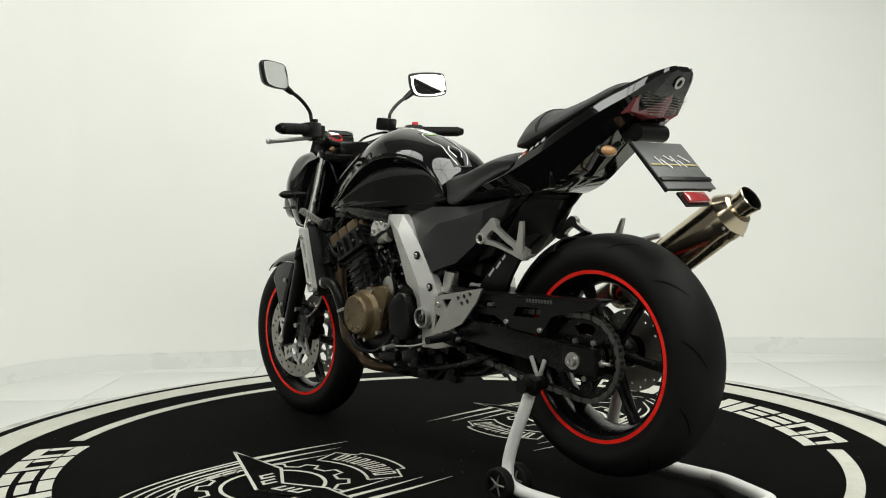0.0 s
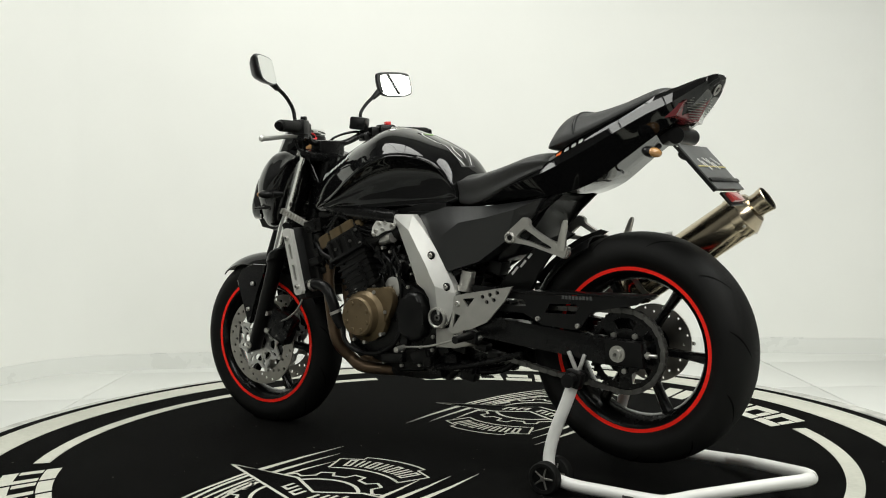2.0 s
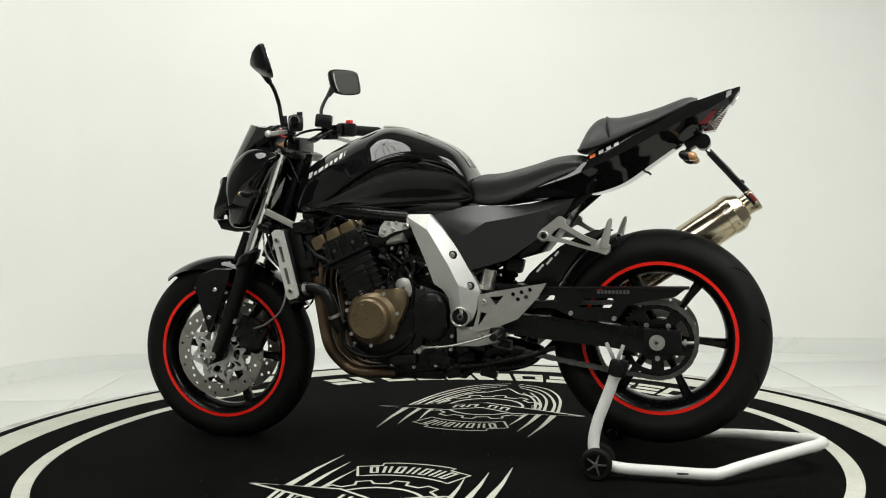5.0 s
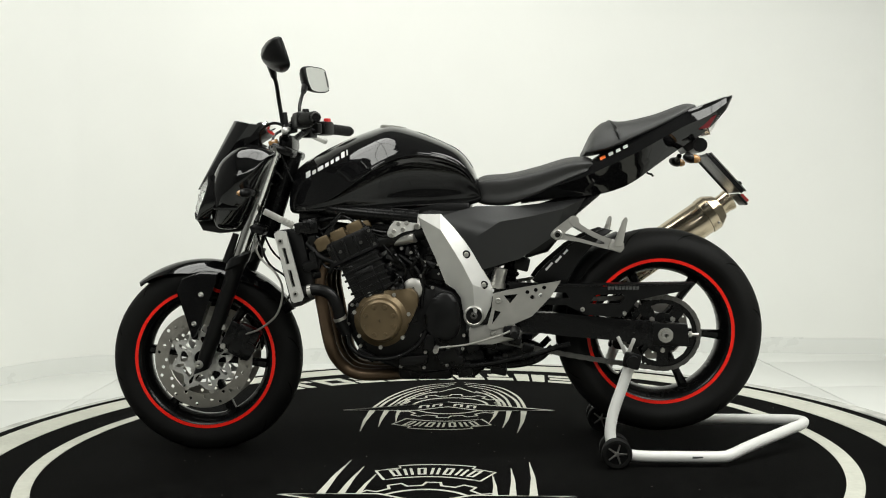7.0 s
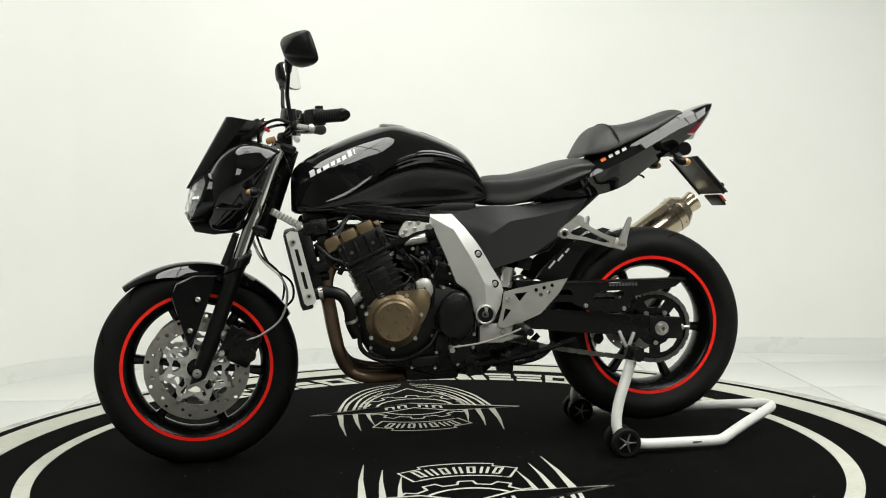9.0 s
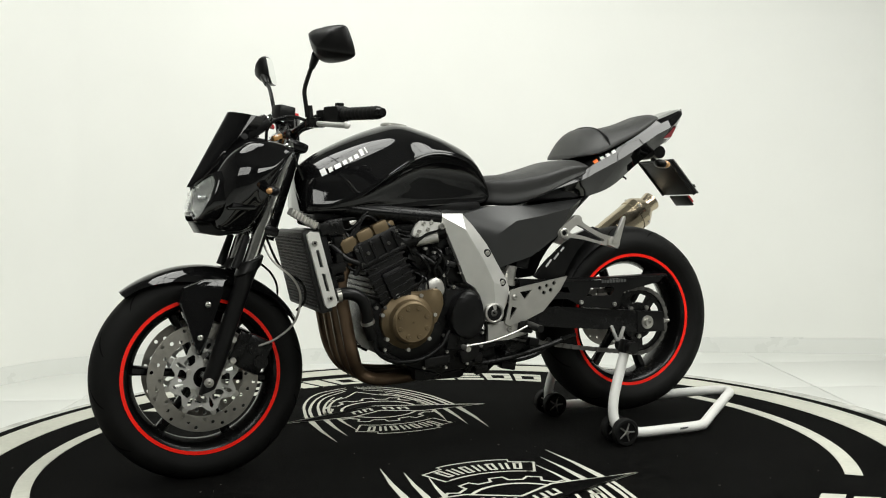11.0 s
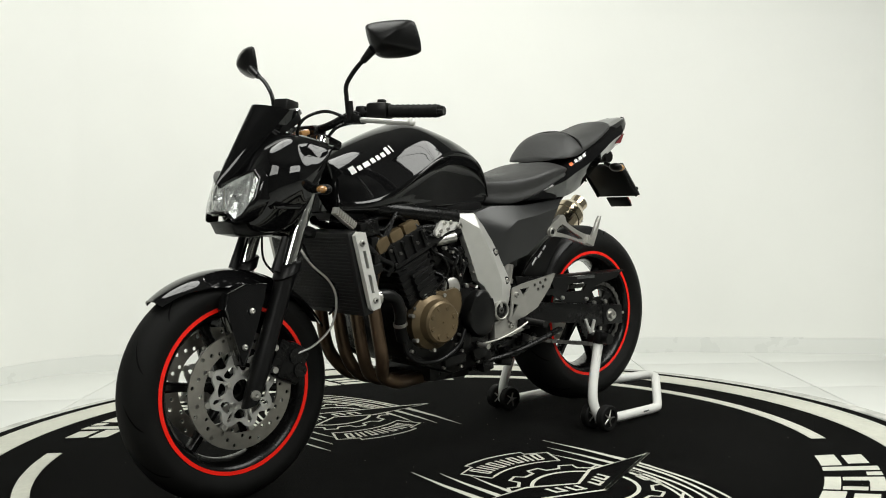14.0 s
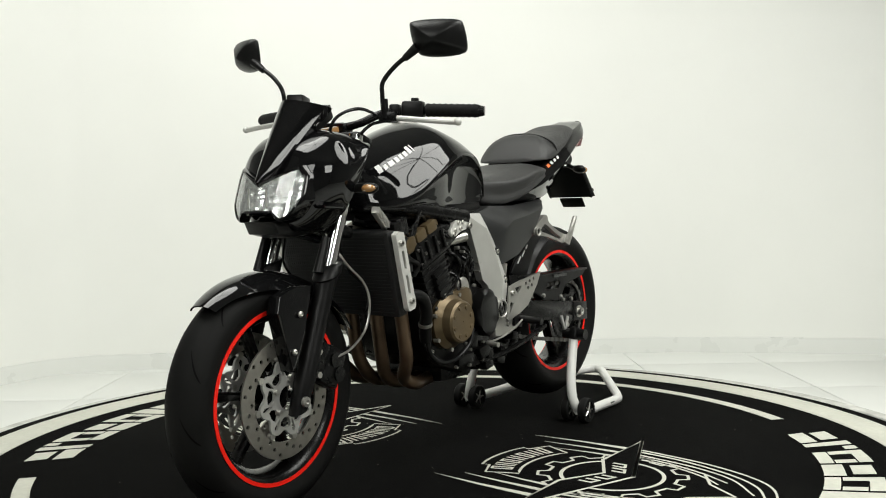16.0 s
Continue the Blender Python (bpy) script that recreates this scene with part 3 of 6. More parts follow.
def build_body():
    st = [(-0.447, half_tank(0.855, 0.757, 0.085, 0.790, 0.082)), (-0.43, half_tank(0.895, 0.750, 0.115, 0.782, 0.110)), (-0.37, half_tank(0.935, 0.748, 0.150, 0.784, 0.140)), (-0.29, half_tank(0.973, 0.750, 0.174, 0.812, 0.158)),
          (-0.21, half_tank(1.003, 0.752, 0.183, 0.864, 0.156)), (-0.135, half_tank(1.021, 0.756, 0.181, 0.908, 0.146)), (-0.06, half_tank(1.004, 0.760, 0.166, 0.930, 0.126)),
          (0.02, half_tank(0.972, 0.763, 0.148, 0.924, 0.110)), (0.085, half_tank(0.935, 0.767, 0.128, 0.898, 0.104)), (0.125, half_tank(0.880, 0.772, 0.114, 0.852, 0.104)), (0.148, half_tank(0.815, 0.780, 0.100, 0.803, 0.098))]
    tank = part("fuel_tank", loft(bmesh.new(), st, 60, 48), GLOSS, bike, "gloss black sculpted fuel tank", angle=60)
    bm = lathe(bmesh.new(), [(0.002, 0), (0.040, 0), (0.044, -0.003), (0.044, -0.02), (0.002, -0.02)], (0, 0, 0), n=32, axis="z")
    bmesh.ops.transform(bm, matrix=pose(-0.125, 0, 1.019, 0, 8, 0), verts=bm.verts)
    part("filler_cap", bm, STEEL, tank, "round metal filler cap")

    part("tank_tray", box(bmesh.new(), (-0.15, 0, 0.752), (0.53, 0.22, 0.05), bevel=0.012), PLASTIC, bike, "black tray under the tank")

    def half_seat(zt, w, ze, zb):
        return [(0, zt), (0.5 * w, zt - 0.002), (0.85 * w, zt - 0.014), (w, ze), (0.97 * w, (ze + zb) / 2), (0.9 * w, zb), (0, zb)]
    st = [(0.140, half_seat(0.852, 0.085, 0.835, 0.775)), (0.17, half_seat(0.860, 0.105, 0.835, 0.768)), (0.235, half_seat(0.864, 0.135, 0.838, 0.768)), (0.32, half_seat(0.882, 0.158, 0.855, 0.795)),
          (0.41, half_seat(0.907, 0.160, 0.880, 0.835)), (0.47, half_seat(0.909, 0.148, 0.885, 0.860)), (0.50, half_seat(0.895, 0.115, 0.882, 0.870))]
    part("rider_seat", loft(bmesh.new(), st, 36, 30), VINYL, bike, "black vinyl rider seat")
    def half_pad(zt, w, ze, zb):
        return [(0, zt), (0.42 * w, zt - 0.05 * (zt - ze)), (0.74 * w, zt - 0.30 * (zt - ze)), (0.94 * w, ze + 0.28 * (zt - ze)), (w, ze), (0.95 * w, zb + 0.003), (0.5 * w, zb), (0, zb)]
    st = [(0.464, half_pad(0.926, 0.100, 0.922, 0.915)), (0.478, half_pad(0.958, 0.126, 0.925, 0.915)), (0.499, half_pad(0.995, 0.140, 0.930, 0.918)), (0.532, half_pad(1.017, 0.145, 0.940, 0.925)), (0.59, half_pad(1.017, 0.138, 0.962, 0.948)),
          (0.68, half_pad(1.036, 0.122, 1.000, 0.988)), (0.765, half_pad(1.065, 0.096, 1.040, 1.028)), (0.80, half_pad(1.064, 0.065, 1.054, 1.047))]
    pill = part("pillion_seat", loft(bmesh.new(), st, 36, 30), VINYL, bike, "raised black vinyl pillion seat")
    bm = tube(bmesh.new(), [(0.562, -0.140, 0.953), (0.556, -0.131, 0.980), (0.550, -0.098, 1.0015), (0.545, -0.055, 1.0145), (0.542, 0, 1.0190), (0.545, 0.055, 1.0145), (0.550, 0.098, 1.0015), (0.556, 0.131, 0.980), (0.562, 0.140, 0.953)], 0.004, 8, 30)
    part("seam", bm, PLASTIC, pill, "stitched seat seam")

    def half_tail(zt, wt, zm, wm, zb, wb):
        return [(0, zt), (wt * 0.6, zt), (wt, zt - 0.004), ((wt + wm) / 2, (zt + zm) / 2 + 0.004), (wm, zm), ((wm * 0.5 + wb * 0.5), (zm + zb) / 2), (wb, zb + 0.004), (0, zb)]
    st = [(0.27, half_tail(0.795, 0.120, 0.785, 0.140, 0.768, 0.120)), (0.36, half_tail(0.838, 0.140, 0.815, 0.158, 0.778, 0.130)), (0.45, half_tail(0.878, 0.130, 0.842, 0.158, 0.785, 0.125)), (0.52, half_tail(0.920, 0.122, 0.872, 0.150, 0.792, 0.110)),
          (0.60, half_tail(0.962, 0.122, 0.908, 0.146, 0.820, 0.095)), (0.68, half_tail(1.000, 0.112, 0.950, 0.136, 0.875, 0.085)), (0.76, half_tail(1.040, 0.094, 0.992, 0.120, 0.930, 0.078)), (0.83, half_tail(1.064, 0.080, 1.022, 0.106, 0.975, 0.075)),
          (0.885, half_tail(1.083, 0.064, 1.058, 0.078, 1.030, 0.06)), (0.908, half_tail(1.088, 0.048, 1.076, 0.054, 1.062, 0.042)), (0.918, half_tail(1.090, 0.026, 1.083, 0.030, 1.076, 0.022))]
    part("tail_fairing", loft(bmesh.new(), st, 48, 40, facets=True), GLOSS, bike, "gloss black pointed tail fairing", angle=14)
    # side covers under the seat
    for s in (1, -1):
        out = [(0.030, 0.736), (0.132, 0.763), (0.266, 0.762), (0.386, 0.774), (0.460, 0.782), (0.435, 0.741), (0.358, 0.666), (0.264, 0.604), (0.149, 0.572), (0.096, 0.654)]
        bm = bmesh.new()
        a = [bm.verts.new((x, -0.134 if z > 0.73 else -0.160, z)) for x, z in out]
        ridge = [bm.verts.new((x, -0.176, z)) for x, z in ((0.135, 0.672), (0.205, 0.716), (0.295, 0.730), (0.395, 0.752))]
        for f in ((0, 1, "r1", "r0"), (0, "r0", 9), (9, "r0", 8), (8, "r0", "r1", 7), (7, "r1", "r2"), (7, "r2", 6), (6, "r2", "r3"), (6, "r3", 5), (5, "r3", 4), (4, "r3", 3), (3, "r3", "r2", 2), (2, "r2", "r1", 1)):
            bm.faces.new([ridge[int(i[1])] if isinstance(i, str) else a[i] for i in f])
        g = bmesh.ops.extrude_face_region(bm, geom=bm.faces[:])
        bmesh.ops.translate(bm, vec=(0, 0.06, 0), verts=[v for v in g["geom"] if isinstance(v, bmesh.types.BMVert)])
        if s < 0:
            flip(bm)
        part("side_cover", bm, SATIN, bike, "satin dark grey side cover", angle=32)


build_body()


# ---- what moves ----
def motions():
    keyed = [k * 0.5 for k in range(33)]
    for ob in (turntable,):
        walk(ob, [(t, pose(0, 0, 0, 0, 0, RATE * (t - 8.0))) for t in keyed])
    for ob in (bike, stand):
        walk(ob, [(t, pose(0, 0, 0, 0, 0, RATE * (t - 8.0)) @ pose(0, BIKE_Y, 0, 0, 0, BIKE_YAW)) for t in keyed])

from mathutils.bvhtree import BVHTree


def bolt(parent, c, r=0.009, side=-1, mat=None, depth=0.008):
    """A domed hex-socket bolt head facing sideways."""
    y = side * abs(c[1])
    bm = lathe(bmesh.new(), [(0.001, 0), (r, 0), (r, depth * 0.7), (r * 0.8, depth), (r * 0.5, depth), (r * 0.45, depth * 0.5), (0.001, depth * 0.5)], (0, 0, 0), n=18)
    bmesh.ops.transform(bm, matrix=Matrix.Translation((c[0], y, c[2])) @ Matrix.Diagonal((1, side, 1, 1)), verts=bm.verts)
    ob = part("bolt", bm, mat or STEEL, parent)
    if r > 0.007 and parent is bike:
        bm = bar(bmesh.new(), (c[0], y + side * depth * 0.5, c[2]), (c[0], y + side * depth * 0.62, c[2]), r * 0.46, n=6)
        part("socket", bm, FRAME, ob)
    return ob


def side_plate(name, outline, y0, y1, mat, parent, s=-1, label="", bevel=0.004, angle=30):
    bm = plate(bmesh.new(), outline, s * y0, s * y1, bevel)
    return part(name, bm, mat, parent, label, angle=angle)


# ---- front end ----
def fork_x(z):
    return -0.485 - 0.365 * (0.949 - z)


def build_front():
    for s in (-1, 1):
        y = s * 0.105
        bm = bar(bmesh.new(), (fork_x(0.955), y, 0.955), (fork_x(0.58), y, 0.58), 0.0205, n=28)
        part("fork_tube", steer(bm), CHROME, bike, "polished chrome fork tube")
        bm = bmesh.new()
        rows = []
        for z, r in ((0.625, 0.031), (0.618, 0.037), (0.592, 0.038), (0.585, 0.032), (0.56, 0.029), (0.42, 0.028), (0.33, 0.029), (0.29, 0.026), (0.262, 0.024)):
            rows.append([(fork_x(z) + r * math.cos(a), y + r * math.sin(a), z + 0.36 * r * math.cos(a)) for a in np.linspace(0, 2 * math.pi, 25)[:-1]])
        leg = part("fork_leg", steer(rings(bm, rows)), PLASTIC, bike, "matt black lower fork leg")
        bm = lathe(bmesh.new(), [(0.002, 0), (0.013, 0), (0.013, 0.008), (0.005, 0.010), (0.002, 0.006)], (0, 0, 0), n=20)
        bmesh.ops.transform(bm, matrix=Matrix.Translation((-0.735, y + s * 0.022, 0.288)) @ Matrix.Diagonal((1, s, 1, 1)), verts=bm.verts)
        part("axle_end", steer(bm), STEEL, leg)
        bm = bar(bmesh.new(), (fork_x(0.60) - 0.036, y, 0.60), (fork_x(0.675) - 0.030, y, 0.690), 0.014, 0.010)
        part("fork_guard", steer(bm), PLASTIC, leg)
    for z, hz, hx in ((0.945, 0.028, 0.07), (0.705, 0.030, 0.062)):
        bm = box(bmesh.new(), (fork_x(z) + 0.02, 0, z), (hx, 0.25, hz), (0, 20, 0), bevel=0.012)
        part("triple_clamp", steer(bm), FRAME, bike, "black fork clamp")
    bm = bar(bmesh.new(), (fork_x(0.69) + 0.035, 0, 0.68), (fork_x(0.94) + 0.035, 0, 0.95), 0.035)
    part("steering_head", bm, FRAME, bike)
    # front mudguard: an arched shell with a pointed nose and drooping sides
    cx, cz = FRONT[0], FRONT[2]
    rows = []
    for k in range(31):
        f = k / 30
        a = radians(131 - 103 * f)
        r = 0.3185 - 0.005 * math.sin(math.pi * f) + 0.008 * (1 - f) ** 3
        w = 0.070 * min(1.0, 0.62 + 2.0 * f)
        drop = 0.018 + 0.030 * math.sin(math.pi * min(1, f * 1.1)) ** 2
        row = []
        for u in np.linspace(-1, 1, 17):
            rr = r - drop * abs(u) ** 2.6
            row.append((cx + rr * math.cos(a), u * w, cz + rr * math.sin(a)))
        for u in np.linspace(1, -1, 17):
            rr = r - 0.0035 - drop * abs(u) ** 2.6
            row.append((cx + rr * math.cos(a), u * (w - 0.003), cz + rr * math.sin(a)))
        rows.append(row)
    guard = part("front_mudguard", steer(rings(bmesh.new(), rows)), GLOSS, bike, "gloss black front mudguard", angle=60)
    for s in (-1, 1):
        out = [(-0.807, 0.512), (-0.790, 0.552), (-0.735, 0.572), (-0.672, 0.570), (-0.684, 0.535), (-0.710, 0.469), (-0.738, 0.392), (-0.750, 0.361), (-0.762, 0.363), (-0.782, 0.445)]
        bm = plate(bmesh.new(), out, s * 0.070, s * 0.112, 0.006)
        for v in bm.verts:
            if v.co.z > 0.53:
                v.co.y *= 0.94
        leg = part("mudguard_stay", steer(bm), GLOSS, guard, "gloss black mudguard stay", angle=25)
        for x, z in ((-0.728, 0.503), (-0.752, 0.412)):
            bm = lathe(bmesh.new(), [(0.001, 0), (0.008, 0), (0.008, 0.004), (0.004, 0.007), (0.001, 0.004)], (0, 0, 0), n=14)
            bmesh.ops.transform(bm, matrix=Matrix.Translation((x, s * 0.112, z)) @ Matrix.Diagonal((1, s, 1, 1)), verts=bm.verts)
            part("bolt", steer(bm), STEEL, guard)
    # discs and callipers
    for s in (-1, 1):
        y = s * 0.066
        holes = []
        for k in range(36):
            a = 2 * math.pi * k / 36
            r = (0.119, 0.131, 0.143)[k % 3]
            holes.append(circle(cx + r * math.cos(a), cz + r * math.sin(a), 0.0056, 8))
        bm = holed_plate(bmesh.new(), circle(cx, cz, 0.154, 72), [circle(cx, cz, 0.1105, 60)] + holes, y - 0.0025, y + 0.0025)
        disc = part("brake_disc", steer(bm), DISC, front_wheel, "drilled steel brake disc")
        out = []
        for k in range(96):
            a = 2 * math.pi * k / 96
            out.append((cx + (0.0985 - 0.019 * (0.5 - 0.5 * math.cos(8 * (a - 0.2356))) ** 1.5) * math.cos(a), cz + (0.0985 - 0.019 * (0.5 - 0.5 * math.cos(8 * (a - 0.2356))) ** 1.5) * math.sin(a)))
        gaps = [circle(cx, cz, 0.030, 24)]
        for k in range(8):
            a = 0.2356 + 2 * math.pi * (k + 0.5) / 8
            gaps.append([(cx + r * math.cos(a + d), cz + r * math.sin(a + d)) for r, d in ((0.050, -0.17), (0.048, 0.0), (0.050, 0.17), (0.064, 0.285), (0.072, 0.235), (0.0735, 0.0), (0.072, -0.235), (0.064, -0.285))])
            a = 0.2356 + 2 * math.pi * k / 8
            gaps.append([(cx + r * math.cos(a + d), cz + r * math.sin(a + d)) for r, d in ((0.056, 0.0), (0.070, 0.062), (0.084, 0.075), (0.091, 0.0), (0.084, -0.075), (0.070, -0.062))])
        bm = holed_plate(bmesh.new(), out, gaps, y + s * 0.001, y + s * 0.008)
        carrier = part("disc_carrier", steer(bm), ALLOY, front_wheel, "silver disc carrier with looped arms", smooth=False)
        for k in range(8):
            a = 2 * math.pi * (k + 0.3) / 8
            bm = bar(bmesh.new(), (cx + 0.103 * math.cos(a), y - 0.006, cz + 0.103 * math.sin(a)), (cx + 0.103 * math.cos(a), y + 0.006, cz + 0.103 * math.sin(a)), 0.0085, n=14)
            part("disc_button", steer(bm), STEEL, front_wheel)
        for k in range(5):
            a = 2 * math.pi * (k + 0.15) / 5
            bm = bar(bmesh.new(), (cx + 0.046 * math.cos(a), y, cz + 0.046 * math.sin(a)), (cx + 0.046 * math.cos(a), y + s * 0.015, cz + 0.046 * math.sin(a)), 0.007, n=12)
            part("disc_bolt", steer(bm), STEEL, front_wheel)
        bm = box(bmesh.new(), (-0.600, s * 0.088, 0.352), (0.075, 0.05, 0.105), (0, 28, 0), bevel=0.014)
        box(bm, (-0.640, s * 0.098, 0.375), (0.035, 0.022, 0.09), (0, 28, 0), bevel=0.006)
        bar(bm, (-0.598, s * 0.09, 0.372), (-0.598, s * 0.118, 0.372), 0.020)
        bar(bm, (-0.585, s * 0.09, 0.332), (-0.585, s * 0.118, 0.332), 0.020)
        cal = part("brake_calliper", steer(bm), FRAME, bike, "black two-piston brake calliper")
        for x, z in ((-0.661, 0.401), (-0.664, 0.342)):
            bm = bar(bmesh.new(), (x, s * 0.095, z), (x, s * 0.118, z), 0.0085, n=12)
            part("bolt", steer(bm), STEEL, cal)
        hose = [(-0.575, s * 0.07, 0.70), (-0.545, s * 0.11, 0.62), (-0.490, s * 0.125, 0.565), (-0.470, s * 0.13, 0.51), (-0.490, s * 0.13, 0.44), (-0.545, s * 0.125, 0.395), (-0.592, s * 0.115, 0.378)]
        part("brake_hose", steer(tube(bmesh.new(), hose, 0.0034, 8, 30)), STEEL if s < 0 else FRAME, bike, "braided steel brake hose" if s < 0 else "")
    bm = tube(bmesh.new(), [(-0.56, -0.08, 0.70), (-0.52, -0.10, 0.60), (-0.46, -0.11, 0.55), (-0.452, -0.11, 0.50), (-0.475, -0.10, 0.47)], 0.0035, 8, 24)
    part("cable", steer(bm), FRAME, bike)


build_front()


def build_cowl():
    def half(zt, w, zm, zb, wb):
        return [(0, zt), (0.42 * w, zt - 0.006), (0.78 * w, zt - 0.28 * (zt - zm)), (w, zm), (0.97 * w, zm - 0.4 * (zm - zb)), (wb, zb + 0.008), (0.5 * wb, zb), (0, zb)]
    st = [(-0.716, half(0.824, 0.035, 0.785, 0.742, 0.03)), (-0.704, half(0.850, 0.075, 0.805, 0.724, 0.055)), (-0.686, half(0.884, 0.110, 0.832, 0.709, 0.080)), (-0.655, half(0.930, 0.144, 0.855, 0.704, 0.10)),
          (-0.61, half(0.964, 0.166, 0.868, 0.712, 0.12)), (-0.575, half(0.973, 0.170, 0.876, 0.760, 0.145)), (-0.54, half(0.970, 0.170, 0.890, 0.832, 0.155)), (-0.505, half(0.956, 0.162, 0.920, 0.896, 0.155)), (-0.482, half(0.944, 0.150, 0.932, 0.922, 0.146))]
    cowl = part("headlight_cowl", steer(loft(bmesh.new(), st, 56, 44)), GLOSS, bike, "gloss black angular headlight cowl", angle=50)
    for s in (-1, 1):
        bm = plate(bmesh.new(), [(-0.675, 0.772), (-0.60, 0.772), (-0.575, 0.790), (-0.60, 0.762), (-0.67, 0.764)], s * 0.10, s * 0.152, 0.003)
        part("cowl_fin", steer(bm), GLOSS, cowl, angle=25)
    # raked fly screen
    rows = []
    for k in range(15):
        f = k / 14
        z = 0.830 + 0.216 * f
        x0 = -0.760 + 0.122 * f
        w = 0.012 + 0.066 * f ** 0.7
        row = []
        for u in np.linspace(-1, 1, 25):
            row.append((x0 + 0.066 * abs(u) ** 1.7 * (0.35 + 0.65 * f) , u * w, z - 0.016 * abs(u) ** 2 * f))
        for u in np.linspace(1, -1, 25):
            row.append((x0 + 0.012 + 0.02 * f + 0.066 * abs(u) ** 1.7 * (0.35 + 0.65 * f), u * w * 0.93, z - 0.004 - 0.016 * abs(u) ** 2 * f))
        rows.append(row)
    part("fly_screen", steer(rings(bmesh.new(), rows)), GLOSS, bike, "smoked black fly screen", angle=50)
    bm = box(bmesh.new(), (-0.565, 0.0, 1.000), (0.085, 0.130, 0.045), (0, -32, 0), bevel=0.014)
    dash = part("instrument_pod", steer(bm), PLASTIC, bike, "black instrument pod")
    bm = box(bmesh.new(), (-0.548, 0.0, 1.014), (0.070, 0.105, 0.02), (0, -32, 0), bevel=0.004)
    part("dial_glass", steer(bm), MIRROR, dash, "pale instrument display")
    bm = box(bmesh.new(), (-0.505, -0.03, 0.972), (0.03, 0.05, 0.018), (0, -20, 0), bevel=0.006)
    part("warning_lamp", steer(bm), AMBER, dash, "amber and red warning lamps")
    bm = lathe(bmesh.new(), [(0.021, -0.003), (0.027, -0.003), (0.027, 0.004), (0.021, 0.004)], (0, 0, 0), n=32, axis="z")
    bmesh.ops.transform(bm, matrix=pose(-0.530, -0.018, 1.014, 0, 32, 0), verts=bm.verts)
    part("dial_ring", steer(bm), RED, dash, "red ring round the dial")
    # lower chin
    out = [(-0.752, 0.732), (-0.735, 0.70), (-0.68, 0.690), (-0.62, 0.695), (-0.56, 0.72), (-0.60, 0.74)]
    bm = plate(bmesh.new(), out, -0.055, 0.055, 0.010)
    part("chin_panel", steer(bm), PLASTIC, cowl, angle=30)

    # headlight: chrome facets under a clear cover
    def face(y, z, lift):
        return (-0.750 - lift + 3.6 * y * y + 0.34 * max(0.0, z - 0.775), y, z)

    def lamp(lift, wave):
        rows = []
        for u in np.linspace(-1, 1, 29):
            y = 0.112 * u
            top = 0.822 + 0.042 * min(1.0, abs(u) * 1.18) - 0.022 * max(0, abs(u) - 0.85) / 0.15
            bot = (0.758 if abs(u) < 0.42 else 0.758 - 0.022 * min(1.0, (abs(u) - 0.42) / 0.14)) + 0.058 * abs(u) ** 6
            rows.append([face(y, bot + (top - bot) * v, lift - wave * 0.016 * max(0.0, 1 - ((abs(u) - 0.5) / 0.5) ** 2) * max(0.0, 1 - (2 * v - 1) ** 2) + wave * (math.sin(v * 20) * 0.0010 + math.cos(u * 30) * 0.0012)) for v in np.linspace(0, 1, 13)])
        bm = bmesh.new()
        rings(bm, rows, close=False)
        g = bmesh.ops.extrude_face_region(bm, geom=bm.faces[:])
        bmesh.ops.translate(bm, vec=(0.004, 0, 0), verts=[v for v in g["geom"] if isinstance(v, bmesh.types.BMVert)])
        return bm
    lampob = part("headlight", steer(lamp(0.006, 1.0)), REFLECTOR, bike, "twin headlight with chrome reflectors", angle=10)
    # black bezel round the lamp
    edge = []
    for u in np.linspace(-1, 1, 41):
        edge.append((0.112 * u, 0.822 + 0.042 * min(1.0, abs(u) * 1.18) - 0.022 * max(0, abs(u) - 0.85) / 0.15))
    for u in np.linspace(1, -1, 41):
        edge.append((0.112 * u, (0.758 if abs(u) < 0.42 else 0.758 - 0.022 * min(1.0, (abs(u) - 0.42) / 0.14)) + 0.058 * abs(u) ** 6))
    rows = []
    for k, (y0, z0) in enumerate(edge):
        oy, oz = y0, z0 - 0.80
        n = math.hypot(oy, oz * 1.6) or 1.0
        oy, oz = oy / n, oz * 1.6 / n
        rows.append([face(y0 + oy * d, z0 + oz * d, h) for d, h in ((-0.002, 0.015), (0.004, 0.018), (0.010, 0.012), (0.012, -0.02), (-0.002, -0.02))])
    part("bezel", steer(rings(bmesh.new(), rows, loop=True)), GLOSS, lampob, "gloss black lamp surround", angle=50)
    for s in (-1, 1):
        bm = bar(bmesh.new(), face(s * 0.058, 0.797, -0.012), face(s * 0.058, 0.797, 0.009), 0.010, 0.007, 20)
        part("bulb_shroud", steer(bm), REFLECTOR, lampob)
        bm = box(bmesh.new(), face(s * 0.030, 0.790, 0.009), (0.003, 0.004, 0.05), (0, 0, 0))
        part("reflector_rib", steer(bm), STEEL, lampob)
    lens = part("lens", steer(lamp(0.014, 0.0)), LENS, lampob, "clear headlight lens", angle=50)
    lens.visible_shadow = False
